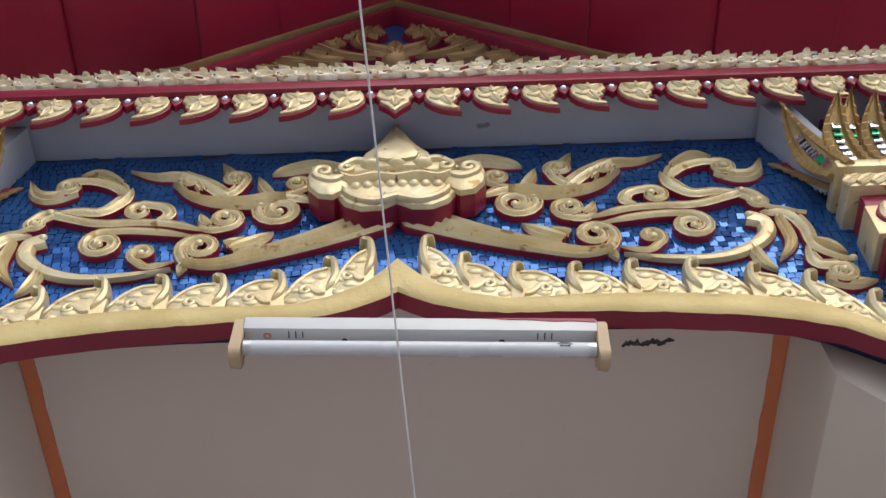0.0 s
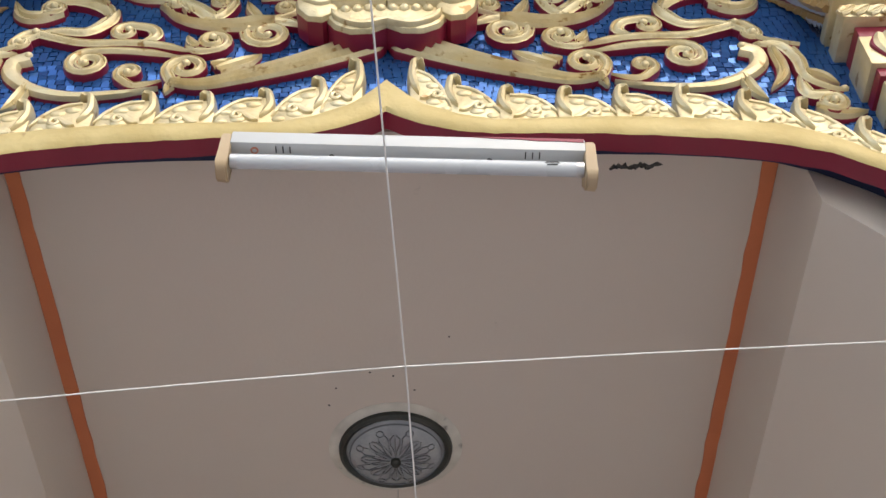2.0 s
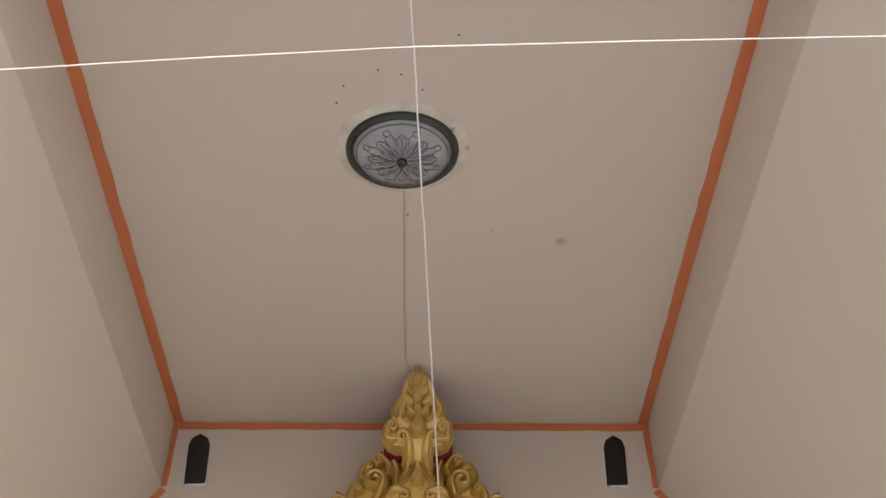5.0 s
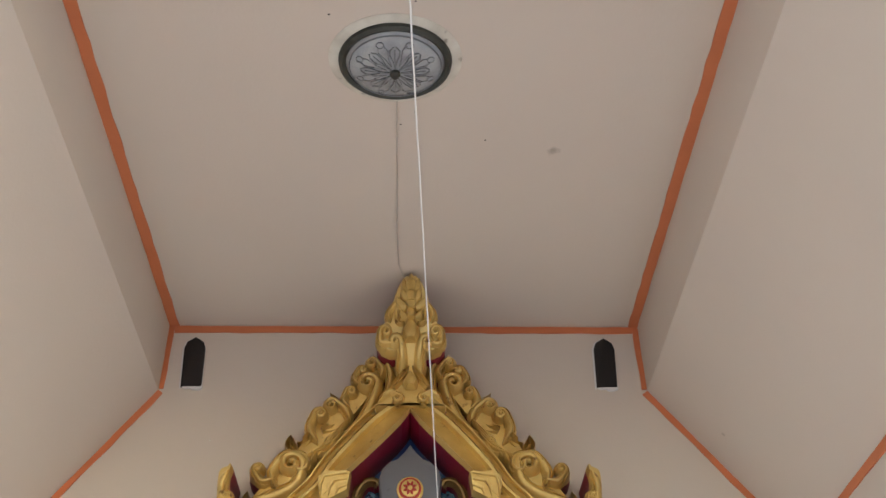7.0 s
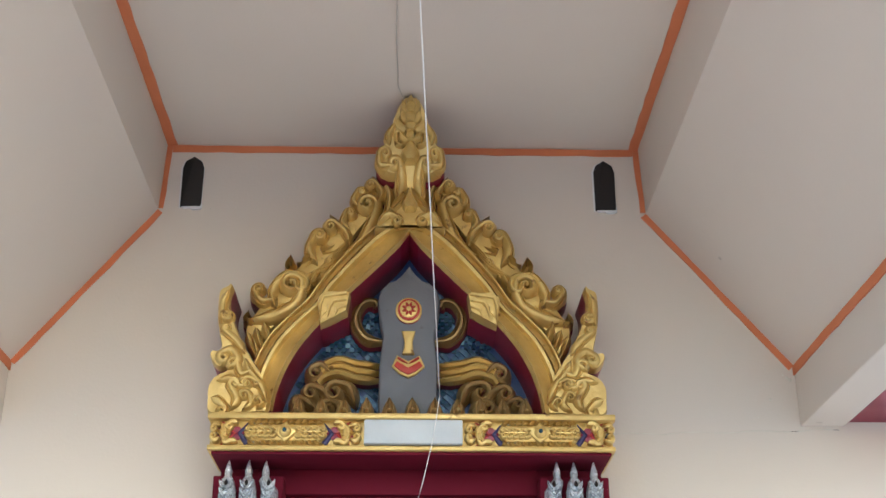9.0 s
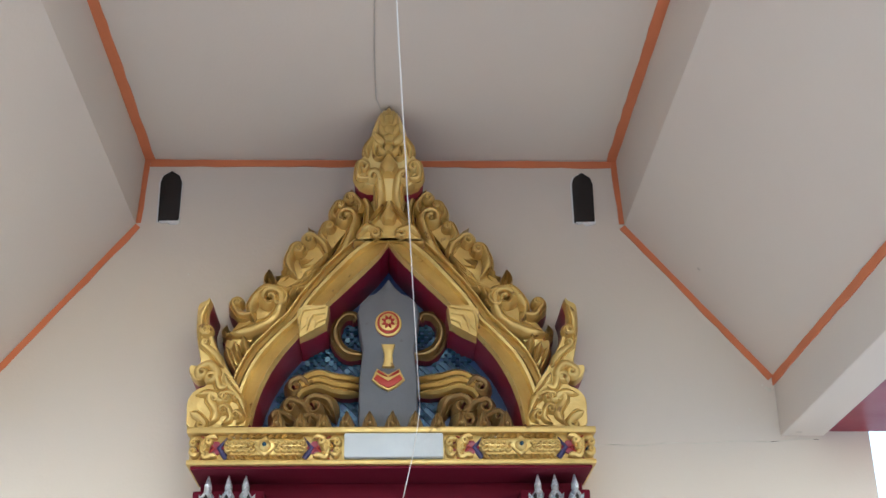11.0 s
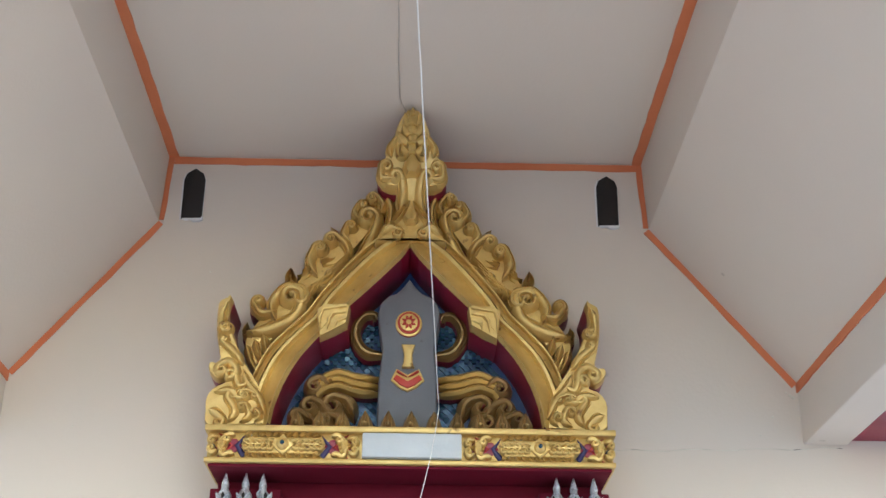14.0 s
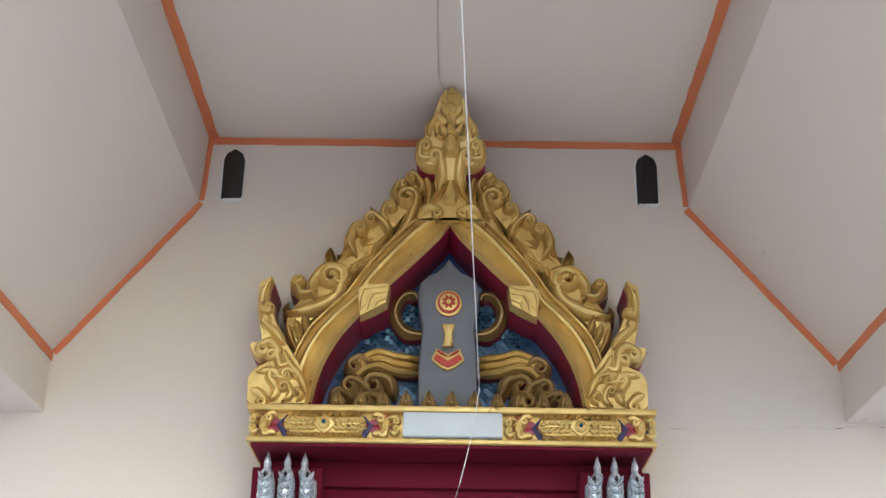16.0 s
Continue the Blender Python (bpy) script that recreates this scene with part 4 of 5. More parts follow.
for flip in (-1, 1):
    part("arch_band", add_band(bmesh.new(), flip, INNER, MID, 0.105, 0.085), [GOLDDEEP, RED], door_ped, "smooth gold arch band with deep red inner side")
    part("outer_band", add_band(bmesh.new(), flip, MID, OUTER, 0.080, 0.068, False), [GOLDDEEP, RED], door_ped)
    g = Face(DX, WALLF, flip)
    # stepped block where the arch breaks
    bm = add_plate(bmesh.new(), g, [(0.246, 2.784), (0.224, 2.802), (0.157, 2.798), (0.164, 2.744), (0.200, 2.723), (0.236, 2.707)], 0.112, lip=0.004)
    add_ribbon(bm, g, [(0.235, 2.712), (0.237, 2.759), (0.228, 2.784), (0.166, 2.794)], 0.006, 0.006, 0.008, prof=ROUND, base=0.108, red_sides=False)
    add_ribbon(bm, g, [(0.215, 2.724), (0.211, 2.756), (0.201, 2.772), (0.168, 2.777)], 0.006, 0.006, 0.008, prof=ROUND, base=0.108, red_sides=False)
    add_ribbon(bm, g, [(0.195, 2.731), (0.191, 2.750), (0.168, 2.760)], 0.006, 0.006, 0.008, prof=ROUND, base=0.108, red_sides=False)
    part("arch_block", bm, [GOLDDEEP, RED], door_ped)
    # dragon-like end scroll standing on the beam
    tailpts = glide([(0.352, 2.481), (0.430, 2.478), (0.515, 2.478), (0.525, 2.517), (0.524, 2.555), (0.504, 2.581), (0.480, 2.592), (0.478, 2.605), (0.501, 2.600), (0.520, 2.617), (0.527, 2.637), (0.519, 2.648), (0.498, 2.650), (0.506, 2.693), (0.514, 2.740), (0.515, 2.796), (0.509, 2.817), (0.491, 2.827), (0.484, 2.836), (0.477, 2.825), (0.484, 2.796), (0.481, 2.764), (0.469, 2.733), (0.455, 2.698), (0.432, 2.655), (0.408, 2.617), (0.383, 2.579), (0.362, 2.522)], 3)
    tail = part("end_scroll", add_plate(bmesh.new(), g, [tuple(p) for p in tailpts], 0.096, lip=0.004), [GOLDDEEP, RED], door_ped, "upswept gold scroll with red edge")
    tails.append(tail)
    tail_curl([(0.485, 2.810), (0.498, 2.778), (0.498, 2.738)], 0.012, 0.010, -1)
    tail_curl([(0.502, 2.715), (0.499, 2.746), (0.480, 2.747)], 0.009, 0.012, 1)
    tail_curl([(0.432, 2.635), (0.457, 2.669), (0.492, 2.699)], 0.012, 0.008, 1)
    tail_curl([(0.474, 2.592), (0.451, 2.619), (0.470, 2.645), (0.496, 2.634)], 0.014, 0.012, -1)
    tail_curl([(0.407, 2.593), (0.439, 2.580), (0.453, 2.615)], 0.012, 0.012, -1)
    tail_curl([(0.431, 2.623), (0.419, 2.592), (0.390, 2.562)], 0.010, 0.008, 1)
    tail_curl([(0.501, 2.561), (0.465, 2.569), (0.441, 2.550)], 0.011, 0.012, -1)
    tail_curl([(0.365, 2.503), (0.390, 2.555), (0.417, 2.570)], 0.011, 0.014, -1)
    tail_curl([(0.459, 2.484), (0.447, 2.517), (0.467, 2.549)], 0.013, 0.014, 1)
    tail_curl([(0.430, 2.484), (0.409, 2.502), (0.415, 2.529)], 0.010, 0.012, -1)
    tail_curl([(0.513, 2.516), (0.493, 2.510), (0.474, 2.492)], 0.012, 0.012, 1)
    tail_curl([(0.393, 2.485), (0.379, 2.503), (0.388, 2.517)], 0.009, 0.009, -1)
    # flame crest along the outer band
    bed = glide([(0.412, 2.658), (0.419, 2.721), (0.382, 2.780), (0.323, 2.839), (0.264, 2.919), (0.217, 2.987), (0.155, 3.063), (0.096, 3.134), (0.065, 3.162)], 8)
    part("crest_bed", add_ribbon(bmesh.new(), g, bed, 0.030, 0.022, 0.058, 0.058, FLAT, swell=0.012), [GOLDDEEP, RED], door_ped)
    door_scroll(g, curled(glide([(0.441, 2.750), (0.375, 2.768), (0.314, 2.800), (0.295, 2.849)], 6), 0.030, 1.35, -1), 0.020, 0.010)
    door_scroll(g, curled(glide([(0.363, 2.778), (0.378, 2.835), (0.345, 2.884), (0.306, 2.885)], 6), 0.032, 0.70, 1), 0.014, 0.010)
    door_scroll(g, curled(glide([(0.362, 2.815), (0.403, 2.808), (0.425, 2.834)], 6), 0.013, 1.00, 1), 0.013, 0.008)
    door_leaf(g, [(0.413, 2.818), (0.431, 2.841), (0.428, 2.864)], 0.010)
    door_leaf(g, [(0.424, 2.747), (0.446, 2.764), (0.445, 2.795)], 0.010)
    door_leaf(g, [(0.320, 2.892), (0.334, 2.922), (0.336, 2.959)], 0.014)
    door_scroll(g, glide([(0.310, 2.827), (0.296, 2.872), (0.232, 2.899), (0.195, 2.936)], 6), 0.010, 0.005)
    door_scroll(g, glide([(0.292, 2.842), (0.278, 2.880), (0.224, 2.914), (0.188, 2.951)], 6), 0.010, 0.005)
    door_scroll(g, glide([(0.274, 2.857), (0.259, 2.889), (0.217, 2.929), (0.181, 2.967)], 6), 0.010, 0.005)
    door_scroll(g, glide([(0.256, 2.872), (0.241, 2.897), (0.210, 2.944), (0.173, 2.982)], 6), 0.010, 0.005)
    door_scroll(g, curled(glide([(0.267, 2.885), (0.228, 2.889), (0.210, 2.916)], 6), 0.012, 1.20, -1), 0.011, 0.007)
    door_scroll(g, curled(glide([(0.257, 2.915), (0.281, 2.960), (0.268, 3.006)], 6), 0.016, 1.30, 1), 0.014, 0.008)
    door_scroll(g, curled(glide([(0.168, 2.970), (0.179, 3.011), (0.212, 3.041)], 6), 0.017, 1.30, -1), 0.013, 0.008)
    door_leaf(g, [(0.205, 3.021), (0.213, 3.052), (0.230, 3.083)], 0.009)
    door_leaf(g, [(0.278, 2.939), (0.299, 2.925), (0.317, 2.935)], 0.012)
    door_leaf(g, [(0.247, 2.956), (0.216, 2.974), (0.198, 3.001)], 0.011)
    door_scroll(g, curled(glide([(0.202, 2.936), (0.146, 2.971), (0.110, 3.039), (0.095, 3.091)], 6), 0.026, 1.30, -1), 0.016, 0.012)
    door_scroll(g, curled(glide([(0.146, 3.087), (0.160, 3.111), (0.148, 3.139)], 6), 0.012, 1.20, 1), 0.011, 0.007)
    door_scroll(g, curled(glide([(0.170, 3.018), (0.189, 3.041), (0.181, 3.072)], 6), 0.013, 1.20, 1), 0.012, 0.007)
    door_scroll(g, curled(glide([(0.092, 3.099), (0.080, 3.134), (0.100, 3.164)], 6), 0.014, 1.25, -1), 0.012, 0.007)
    door_leaf(g, [(0.090, 3.155), (0.104, 3.176), (0.109, 3.204)], 0.009)
    door_scroll(g, glide([(0.098, 3.005), (0.066, 3.053), (0.057, 3.117), (0.068, 3.157), (0.049, 3.179)], 6), 0.015, 0.010)
    door_scroll(g, glide([(0.071, 3.005), (0.040, 3.057), (0.035, 3.118), (0.042, 3.158)], 6), 0.012, 0.009)
    door_scroll(g, glide([(0.439, 2.718), (0.424, 2.674), (0.397, 2.624)], 6), 0.011, 0.005)
    door_scroll(g, glide([(0.417, 2.732), (0.404, 2.690), (0.383, 2.652)], 6), 0.011, 0.005)
    door_scroll(g, glide([(0.395, 2.747), (0.383, 2.706), (0.370, 2.681)], 6), 0.011, 0.005)

# finial
half = [(0.0, 2.981), (0.015, 2.993), (0.096, 2.988), (0.1, 2.998), (0.075, 3.015), (0.063, 3.032), (0.038, 3.056), (0.034, 3.085), (0.033, 3.125), (0.04, 3.146), (0.062, 3.147), (0.084, 3.156), (0.097, 3.176), (0.099, 3.199), (0.093, 3.219), (0.076, 3.23), (0.073, 3.247), (0.067, 3.267), (0.054, 3.28), (0.05, 3.296), (0.042, 3.316), (0.033, 3.333), (0.024, 3.342), (0.016, 3.35)]
bm = add_plate(bmesh.new(), f0, half + [(-u, v) for u, v in half[::-1][:-1]], 0.100, lip=0.008)
finial = part("finial", bm, [GOLDDEEP, RED], door_ped, "tall gold flame finial touching the ceiling")
for s in (-1, 1):
    g = Face(DX, WALLF, s)
    for ctrl, w0, r, sd in (([(0.031, 3.068), (0.024, 3.128), (0.029, 3.178)], 0.017, 0.014, -1), ([(0.048, 3.168), (0.084, 3.171), (0.085, 3.202)], 0.013, 0.014, 1), ([(0.058, 3.221), (0.062, 3.245), (0.046, 3.268)], 0.012, 0.012, 1), ([(0.003, 3.250), (0.037, 3.254), (0.039, 3.228)], 0.010, 0.012, -1), ([(0.089, 2.998), (0.061, 3.032), (0.030, 3.023)], 0.013, 0.012, 1)):
        bm = add_ribbon(bmesh.new(), g, curled(glide(ctrl, 5), r, 1.2, sd, 14), w0 * 1.3, w0 * 0.65, 0.016, prof=FULL, base=0.091, red_sides=False)
        part("finial_scroll", bm, GOLDDEEP, finial)
    part("finial_leaf", add_leaf(bmesh.new(), g, glide([(0.050, 3.040), (0.030, 3.070), (0.004, 3.108)], 4), 0.010, 0.018, base=0.095, red_sides=False), GOLDDEEP, finial)
for v, r, wide in ((3.062, 0.020, 0.0), (3.200, 0.024, 0.0), (3.240, 0.015, 0.026), (3.268, 0.018, 0.036), (3.290, 0.020, 0.022), (3.314, 0.019, 0.020), (3.328, 0.011, 0.010)):
    bm = add_leaf(bmesh.new(), f0, glide([(0, v - r * 1.2), (0, v), (0, v + r * 1.2)], 5), r * 1.1, 0.030, base=0.092, vein=False, red_sides=False)
    for s in (-1, 1):
        if wide:
            add_leaf(bm, f0, glide([(s * wide * 0.35, v - r * 1.1), (s * wide * 0.85, v - r * 0.2), (s * wide * 1.15, v + r * 0.9)], 5), r * 0.75, 0.025, base=0.092, vein=False, red_sides=False)
    part("finial_lobe", bm, GOLDDEEP, finial)
bulb = add_lathe(bmesh.new(), [(0, 0), (0.006, 0.001), (0.0075, 0.006), (0.006, 0.012), (0.003, 0.016), (0, 0.017)], DX, 3.428, 3.352, 14)
part("white_bulb", bulb, FOIL_WHITE, door_ped, "small white bulb at the tip")

# mosaic ground inside the arch
inner_l = ogee(INNER)
bm = add_prism(bmesh.new(), [(DX + p[0] * 1.04, p[1]) for p in inner_l] + [(DX - p[0] * 1.04, p[1]) for p in inner_l[::-1][1:]], 3.516, 3.5375)
part("mosaic_ground", bm, BLUE, door_ped, "deep blue mosaic ground", False)
rng = random.Random(5)
S2 = 0.0155
tiles, shapes2 = [], []
for i in range(12):
    bm = bmesh.new()
    add_chip(bm, chip(rng, 0, 0, S2 * 0.90, 0))
    shapes2.append(mesh_of(bm, "mosaic_chip", TEAL, False))
zs, xs = [p[1] for p in inner_l], [p[0] for p in inner_l]
for r in range(44):
    for c in range(56):
        a, b = (c - 28) * S2, 2.47 + r * S2
        u, v = (a - (b - 2.65)) * 0.7071, 2.65 + (a + (b - 2.65)) * 0.7071
        if v < 2.48 or v > 2.92 or abs(u) > np.interp(v, zs, xs) - 0.012 or abs(u) < 0.07:
            continue
        if rng.random() < 0.93:
            tiles.append((u, v))
tiles.sort(key=lambda q: q[1])
for i, (u, v) in enumerate(tiles[:300]):
    ob = new("mosaic_chip", rng.choice(shapes2))
    ob.parent = door_ped
    ob.location, ob.rotation_euler = (DX + u, 3.514, v), (0, radians(45), 0)
bm = bmesh.new()
for u, v in tiles[300:]:
    add_chip(bm, chip(rng, DX + u, v, S2 * 0.84, 3.514))
if tiles[300:]:
    part("mosaic_field", bm, TEAL, door_ped, "field of small teal mirror chips", False)["kind"] = "stuff"
else:
    bm.free()

# clouds and wings behind the slab
g0 = 3.514
for s in (-1, 1):
    g = Face(DX, g0, s)
    part("cloud_curl", add_ribbon(bmesh.new(), g, glide([(0.060, 2.706), (0.113, 2.714), (0.142, 2.746), (0.146, 2.785), (0.125, 2.818), (0.096, 2.822), (0.088, 2.806)], 6), 0.019, 0.010, 0.026, prof=RIDGED), [GOLDDULL, RED], door_ped)
    for k in range(3):
        bm = add_ribbon(bmesh.new(), g, glide([(0.072, 2.637 - 0.0205 * k), (0.137, 2.644 - 0.0205 * k), (0.188, 2.656 - 0.019 * k), (0.229, 2.640 - 0.016 * k), (0.246, 2.608 - 0.010 * k)], 6), 0.012, 0.011, 0.034, prof=ROUND)
        part("wing_feather", bm, [GOLDDEEP, RED], door_ped)
    for ctrl, r, sd in (([(0.141, 2.529), (0.158, 2.575), (0.195, 2.588)], 0.026, -1), ([(0.205, 2.520), (0.225, 2.562), (0.255, 2.578)], 0.020, -1), ([(0.212, 2.614), (0.236, 2.636), (0.259, 2.629)], 0.018, -1), ([(0.250, 2.515), (0.270, 2.535), (0.292, 2.545)], 0.014, -1), ([(0.170, 2.50), (0.190, 2.530), (0.215, 2.535)], 0.016, -1)):
        part("cloud_scroll", add_ribbon(bmesh.new(), g, curled(glide(ctrl, 5), r, 1.2, sd, 16), 0.024, 0.013, 0.038, prof=FULL), [GOLDDULL, RED], door_ped)

# grey slab with relief emblem
half = [(0.080, 2.445), (0.078, 2.60), (0.070, 2.68), (0.080, 2.735), (0.086, 2.782), (0.078, 2.812), (0.058, 2.832), (0.036, 2.840), (0.018, 2.858), (0.0, 2.882)]
bm = add_plate(bmesh.new(), Face(DX, 3.514), half + [(-u, v) for u, v in half[::-1][1:]], 0.055, lip=0.006, side_mi=0)
slab = part("emblem_slab", bm, STONE, door_ped, "weathered grey cement slab with a leaf-shaped top")
ef = Face(DX, 3.459)
wheel = part("wheel", add_plate(bmesh.new(), ef, circle(0, 2.748, 0.036), 0.005, lip=0.004, side_mi=1), [GOLDDEEP, SCARLET], slab, "round gold and scarlet wheel")
bm = add_plate(bmesh.new(), ef, circle(0, 2.748, 0.030), 0.003, 0.005, lip=0.001, side_mi=0)
part("wheel_field", bm, SCARLET, slab)
bm = add_plate(bmesh.new(), ef, circle(0, 2.748, 0.024, 20), 0.002, 0.008, lip=0.001, side_mi=0)
part("wheel_disc", bm, GOLDDEEP, slab)
for k in range(8):
    a = k * math.pi / 4 + 0.39
    bm = add_leaf(bmesh.new(), ef, [(r * math.cos(a), 2.748 + r * math.sin(a)) for r in (0.007, 0.011, 0.015, 0.020)], 0.0045, 0.0035, base=0.009, vein=False, red_sides=False)
    part("wheel_slot", bm, SCARLET, slab)
bm = add_plate(bmesh.new(), ef, [(-0.018, 2.688), (0.018, 2.688), (0.011, 2.662), (0.012, 2.640), (0.016, 2.626), (-0.016, 2.626), (-0.012, 2.640), (-0.011, 2.662)], 0.008, lip=0.003, side_mi=0)
part("gold_stand", bm, GOLDDEEP, slab)
bm = add_plate(bmesh.new(), ef, [(-0.044, 2.592), (-0.030, 2.622), (0.0, 2.606), (0.030, 2.622), (0.044, 2.592), (0.022, 2.572), (0.0, 2.562), (-0.022, 2.572)], 0.006, lip=0.003, side_mi=0)
part("open_book", bm, GOLDDEEP, slab, "gold-edged scarlet open book")
bm = add_plate(bmesh.new(), ef, [(-0.038, 2.592), (-0.030, 2.604), (0.0, 2.586), (0.030, 2.604), (0.038, 2.592), (0.020, 2.577), (0.0, 2.568), (-0.020, 2.577)], 0.003, 0.006, lip=0.001, side_mi=0)
part("book_field", bm, SCARLET, slab)
for s in (-1, 1):
    part("book_line", add_ribbon(bmesh.new(), Face(DX, 3.459, s), [(0.002, 2.598), (0.015, 2.606), (0.028, 2.614)], 0.003, 0.003, 0.004, prof=ROUND, base=0.006, red_sides=False), SCARLET, slab)

# ---- beam under the pediment ----
door_beam = tagged(empty("door_beam", 0.034, 3.46, 2.38), "gilded carved beam with white plaque and violet chevrons", "beam")
part("core", box(-0.484, 0.552, 3.432, 3.538, 2.384, 2.464, 0.004), GOLDDEEP, door_beam)
part("upper_lip", box(-0.490, 0.558, 3.420, 3.538, 2.452, 2.468, 0.004), GOLDDEEP, door_beam)
part("lower_lip", box(-0.488, 0.556, 3.424, 3.538, 2.374, 2.387, 0.004), GOLDDEEP, door_beam)
part("white_plaque", box(-0.089, 0.163, 3.418, 3.434, 2.389, 2.450, 0.003), PLAQUE, door_beam, "blank white painted plaque")
bf = 3.432
for cx in (-0.290, 0.362):
    g = Face(cx, bf)
    bm = add_plate(bmesh.new(), g, [(-0.105, 2.419), (-0.086, 2.440), (0.086, 2.440), (0.105, 2.419), (0.086, 2.398), (-0.086, 2.398)], 0.006, lip=0.004, side_mi=0)
    part("panel_plate", bm, GOLDDEEP, door_beam)
    bm = add_plate(bmesh.new(), g, [(-0.030, 2.419), (0, 2.445), (0.030, 2.419), (0, 2.393)], 0.008, 0.004, lip=0.005, side_mi=0)
    add_knob(bm, g, 0, 2.419, 0.017, 0.010, 0.010)
    part("rosette", bm, GOLDDEEP, door_beam)
    part("rosette_eye", add_knob(bmesh.new(), g, 0, 2.419, 0.006, 0.006, 0.018), TEAL, door_beam, "dark green mirror eye")
    for s in (-1, 1):
        gs = Face(cx, bf, s)
        bm = add_ribbon(bmesh.new(), gs, [(0.098, 2.446), (0.118, 2.419), (0.098, 2.392)], 0.0075, 0.0075, 0.003, prof=ROUND, red_sides=False)
        part("chevron", bm, INDIGO, door_beam, "violet mirror chevron")
        for v in (2.443, 2.395):
            part("red_wedge", add_plate(bmesh.new(), gs, [(0.132, 2.419), (0.166, v + 0.006 * (1 if v > 2.42 else -1)), (0.150, v), (0.128, 2.419)], 0.003, lip=0.001, side_mi=0), SCARLET, door_beam)
            bm = add_ribbon(bmesh.new(), gs, curled(glide([(0.122, v), (0.136, v + 0.004), (0.148, v - 0.002)], 4), 0.008, 1.0, -1 if v > 2.42 else 1, 9), 0.009, 0.005, 0.010, prof=ROUND, red_sides=False)
            part("corner_leaf", bm, GOLDDEEP, door_beam)
            for k in range(3):
                part("clear_stud", add_knob(bmesh.new(), gs, 0.045 + 0.018 * k, v, 0.0042, 0.006, n=8), SILVER, door_beam, "clear glass stud")
        part("bar_moulding", add_ribbon(bmesh.new(), gs, [(0.028, 2.419), (0.06, 2.419), (0.092, 2.419)], 0.010, 0.008, 0.008, prof=RIDGED, base=0.004, red_sides=False), GOLDDEEP, door_beam)
        for k in range(5):
            for t in (-1, 1):
                bm = add_ribbon(bmesh.new(), gs, curled(glide([(0.022 + 0.015 * k, 2.419 + 0.004 * t), (0.030 + 0.015 * k, 2.419 + 0.011 * t), (0.036 + 0.015 * k, 2.419 + 0.012 * t)], 3), 0.005, 0.9, -t, 7), 0.005, 0.003, 0.008, prof=ROUND, base=0.005, red_sides=False)
                part("plate_curl", bm, GOLDDEEP, door_beam)
        bm = add_leaf(bmesh.new(), gs, glide([(0.140, 2.419), (0.155, 2.422), (0.176, 2.419)], 4), 0.013, 0.011, red_sides=False)
        part("leaf_tip", bm, GOLDDEEP, door_beam)
for cx, s in ((-0.290, -1), (-0.290, 1), (0.362, -1), (0.362, 1)):
    gs = Face(cx, bf, s)
    for v, t in ((2.436, 1), (2.402, -1)):
        part("red_ground", add_plate(bmesh.new(), gs, [(0.104, 2.419), (0.120, v), (0.150, v), (0.190, v), (0.188, 2.419)], 0.002, lip=0.0008, side_mi=0), RED, door_beam)
rng = random.Random(77)
for cx in (-0.290, 0.362):
    for k in range(11):
        for v, t in ((2.4445, 1), (2.3935, -1)):
            u = -0.085 + 0.017 * k
            g = Face(cx, bf, 1 if k % 2 else -1)
            bm = add_leaf(bmesh.new(), Face(cx, bf), glide([(u - 0.009, v - 0.004 * t), (u, v + 0.004 * t), (u + 0.009, v + 0.001 * t)], 3), 0.006 + rng.uniform(-0.001, 0.001), 0.010, red_sides=False)
            part("rim_leaf", bm, GOLDDEEP, door_beam)
    for s in (-1, 1):
        gs = Face(cx, bf, s)
        for ctrl, sd in (([(0.165, 2.434), (0.180, 2.440), (0.188, 2.432)], -1), ([(0.165, 2.404), (0.180, 2.398), (0.188, 2.406)], 1), ([(0.150, 2.440), (0.160, 2.428), (0.152, 2.420)], 1), ([(0.150, 2.398), (0.160, 2.410), (0.152, 2.418)], -1)):
            part("corner_curl", add_ribbon(bmesh.new(), gs, curled(glide(ctrl, 4), 0.007, 1.0, sd, 9), 0.008, 0.004, 0.012, prof=ROUND, red_sides=False), GOLDDEEP, door_beam)
for x in (-0.484, 0.552):
    part("end_eye", add_knob(bmesh.new(), Face(x + (0.016 if x < 0 else -0.016), bf), 0, 2.419, 0.010, 0.006, n=9), TEAL, door_beam, "green mirror eye")
# small crown leaves standing on the beam
for i in range(11):
    cx = -0.264 + 0.0595 * i
    g = Face(cx, 3.452)
    bm = add_leaf(bmesh.new(), g, glide([(0, 2.466), (0, 2.488), (0, 2.522)], 6), 0.017, 0.018, red_sides=False)
    add_knob(bm, g, 0, 2.484, 0.008, 0.012, 0.012)
    for t in (-1, 1):
        add_leaf(bm, g, glide([(0.006 * t, 2.468), (0.015 * t, 2.475), (0.019 * t, 2.488)], 4), 0.006, 0.012, vein=False, red_sides=False)
    part("crown_leaf", bm, [GOLDDULL, RED], door_beam)
    part("crown_bead", add_knob(bmesh.new(), Face(cx + 0.030, 3.452), 0, 2.474, 0.008, 0.010), GOLDDULL, door_beam)

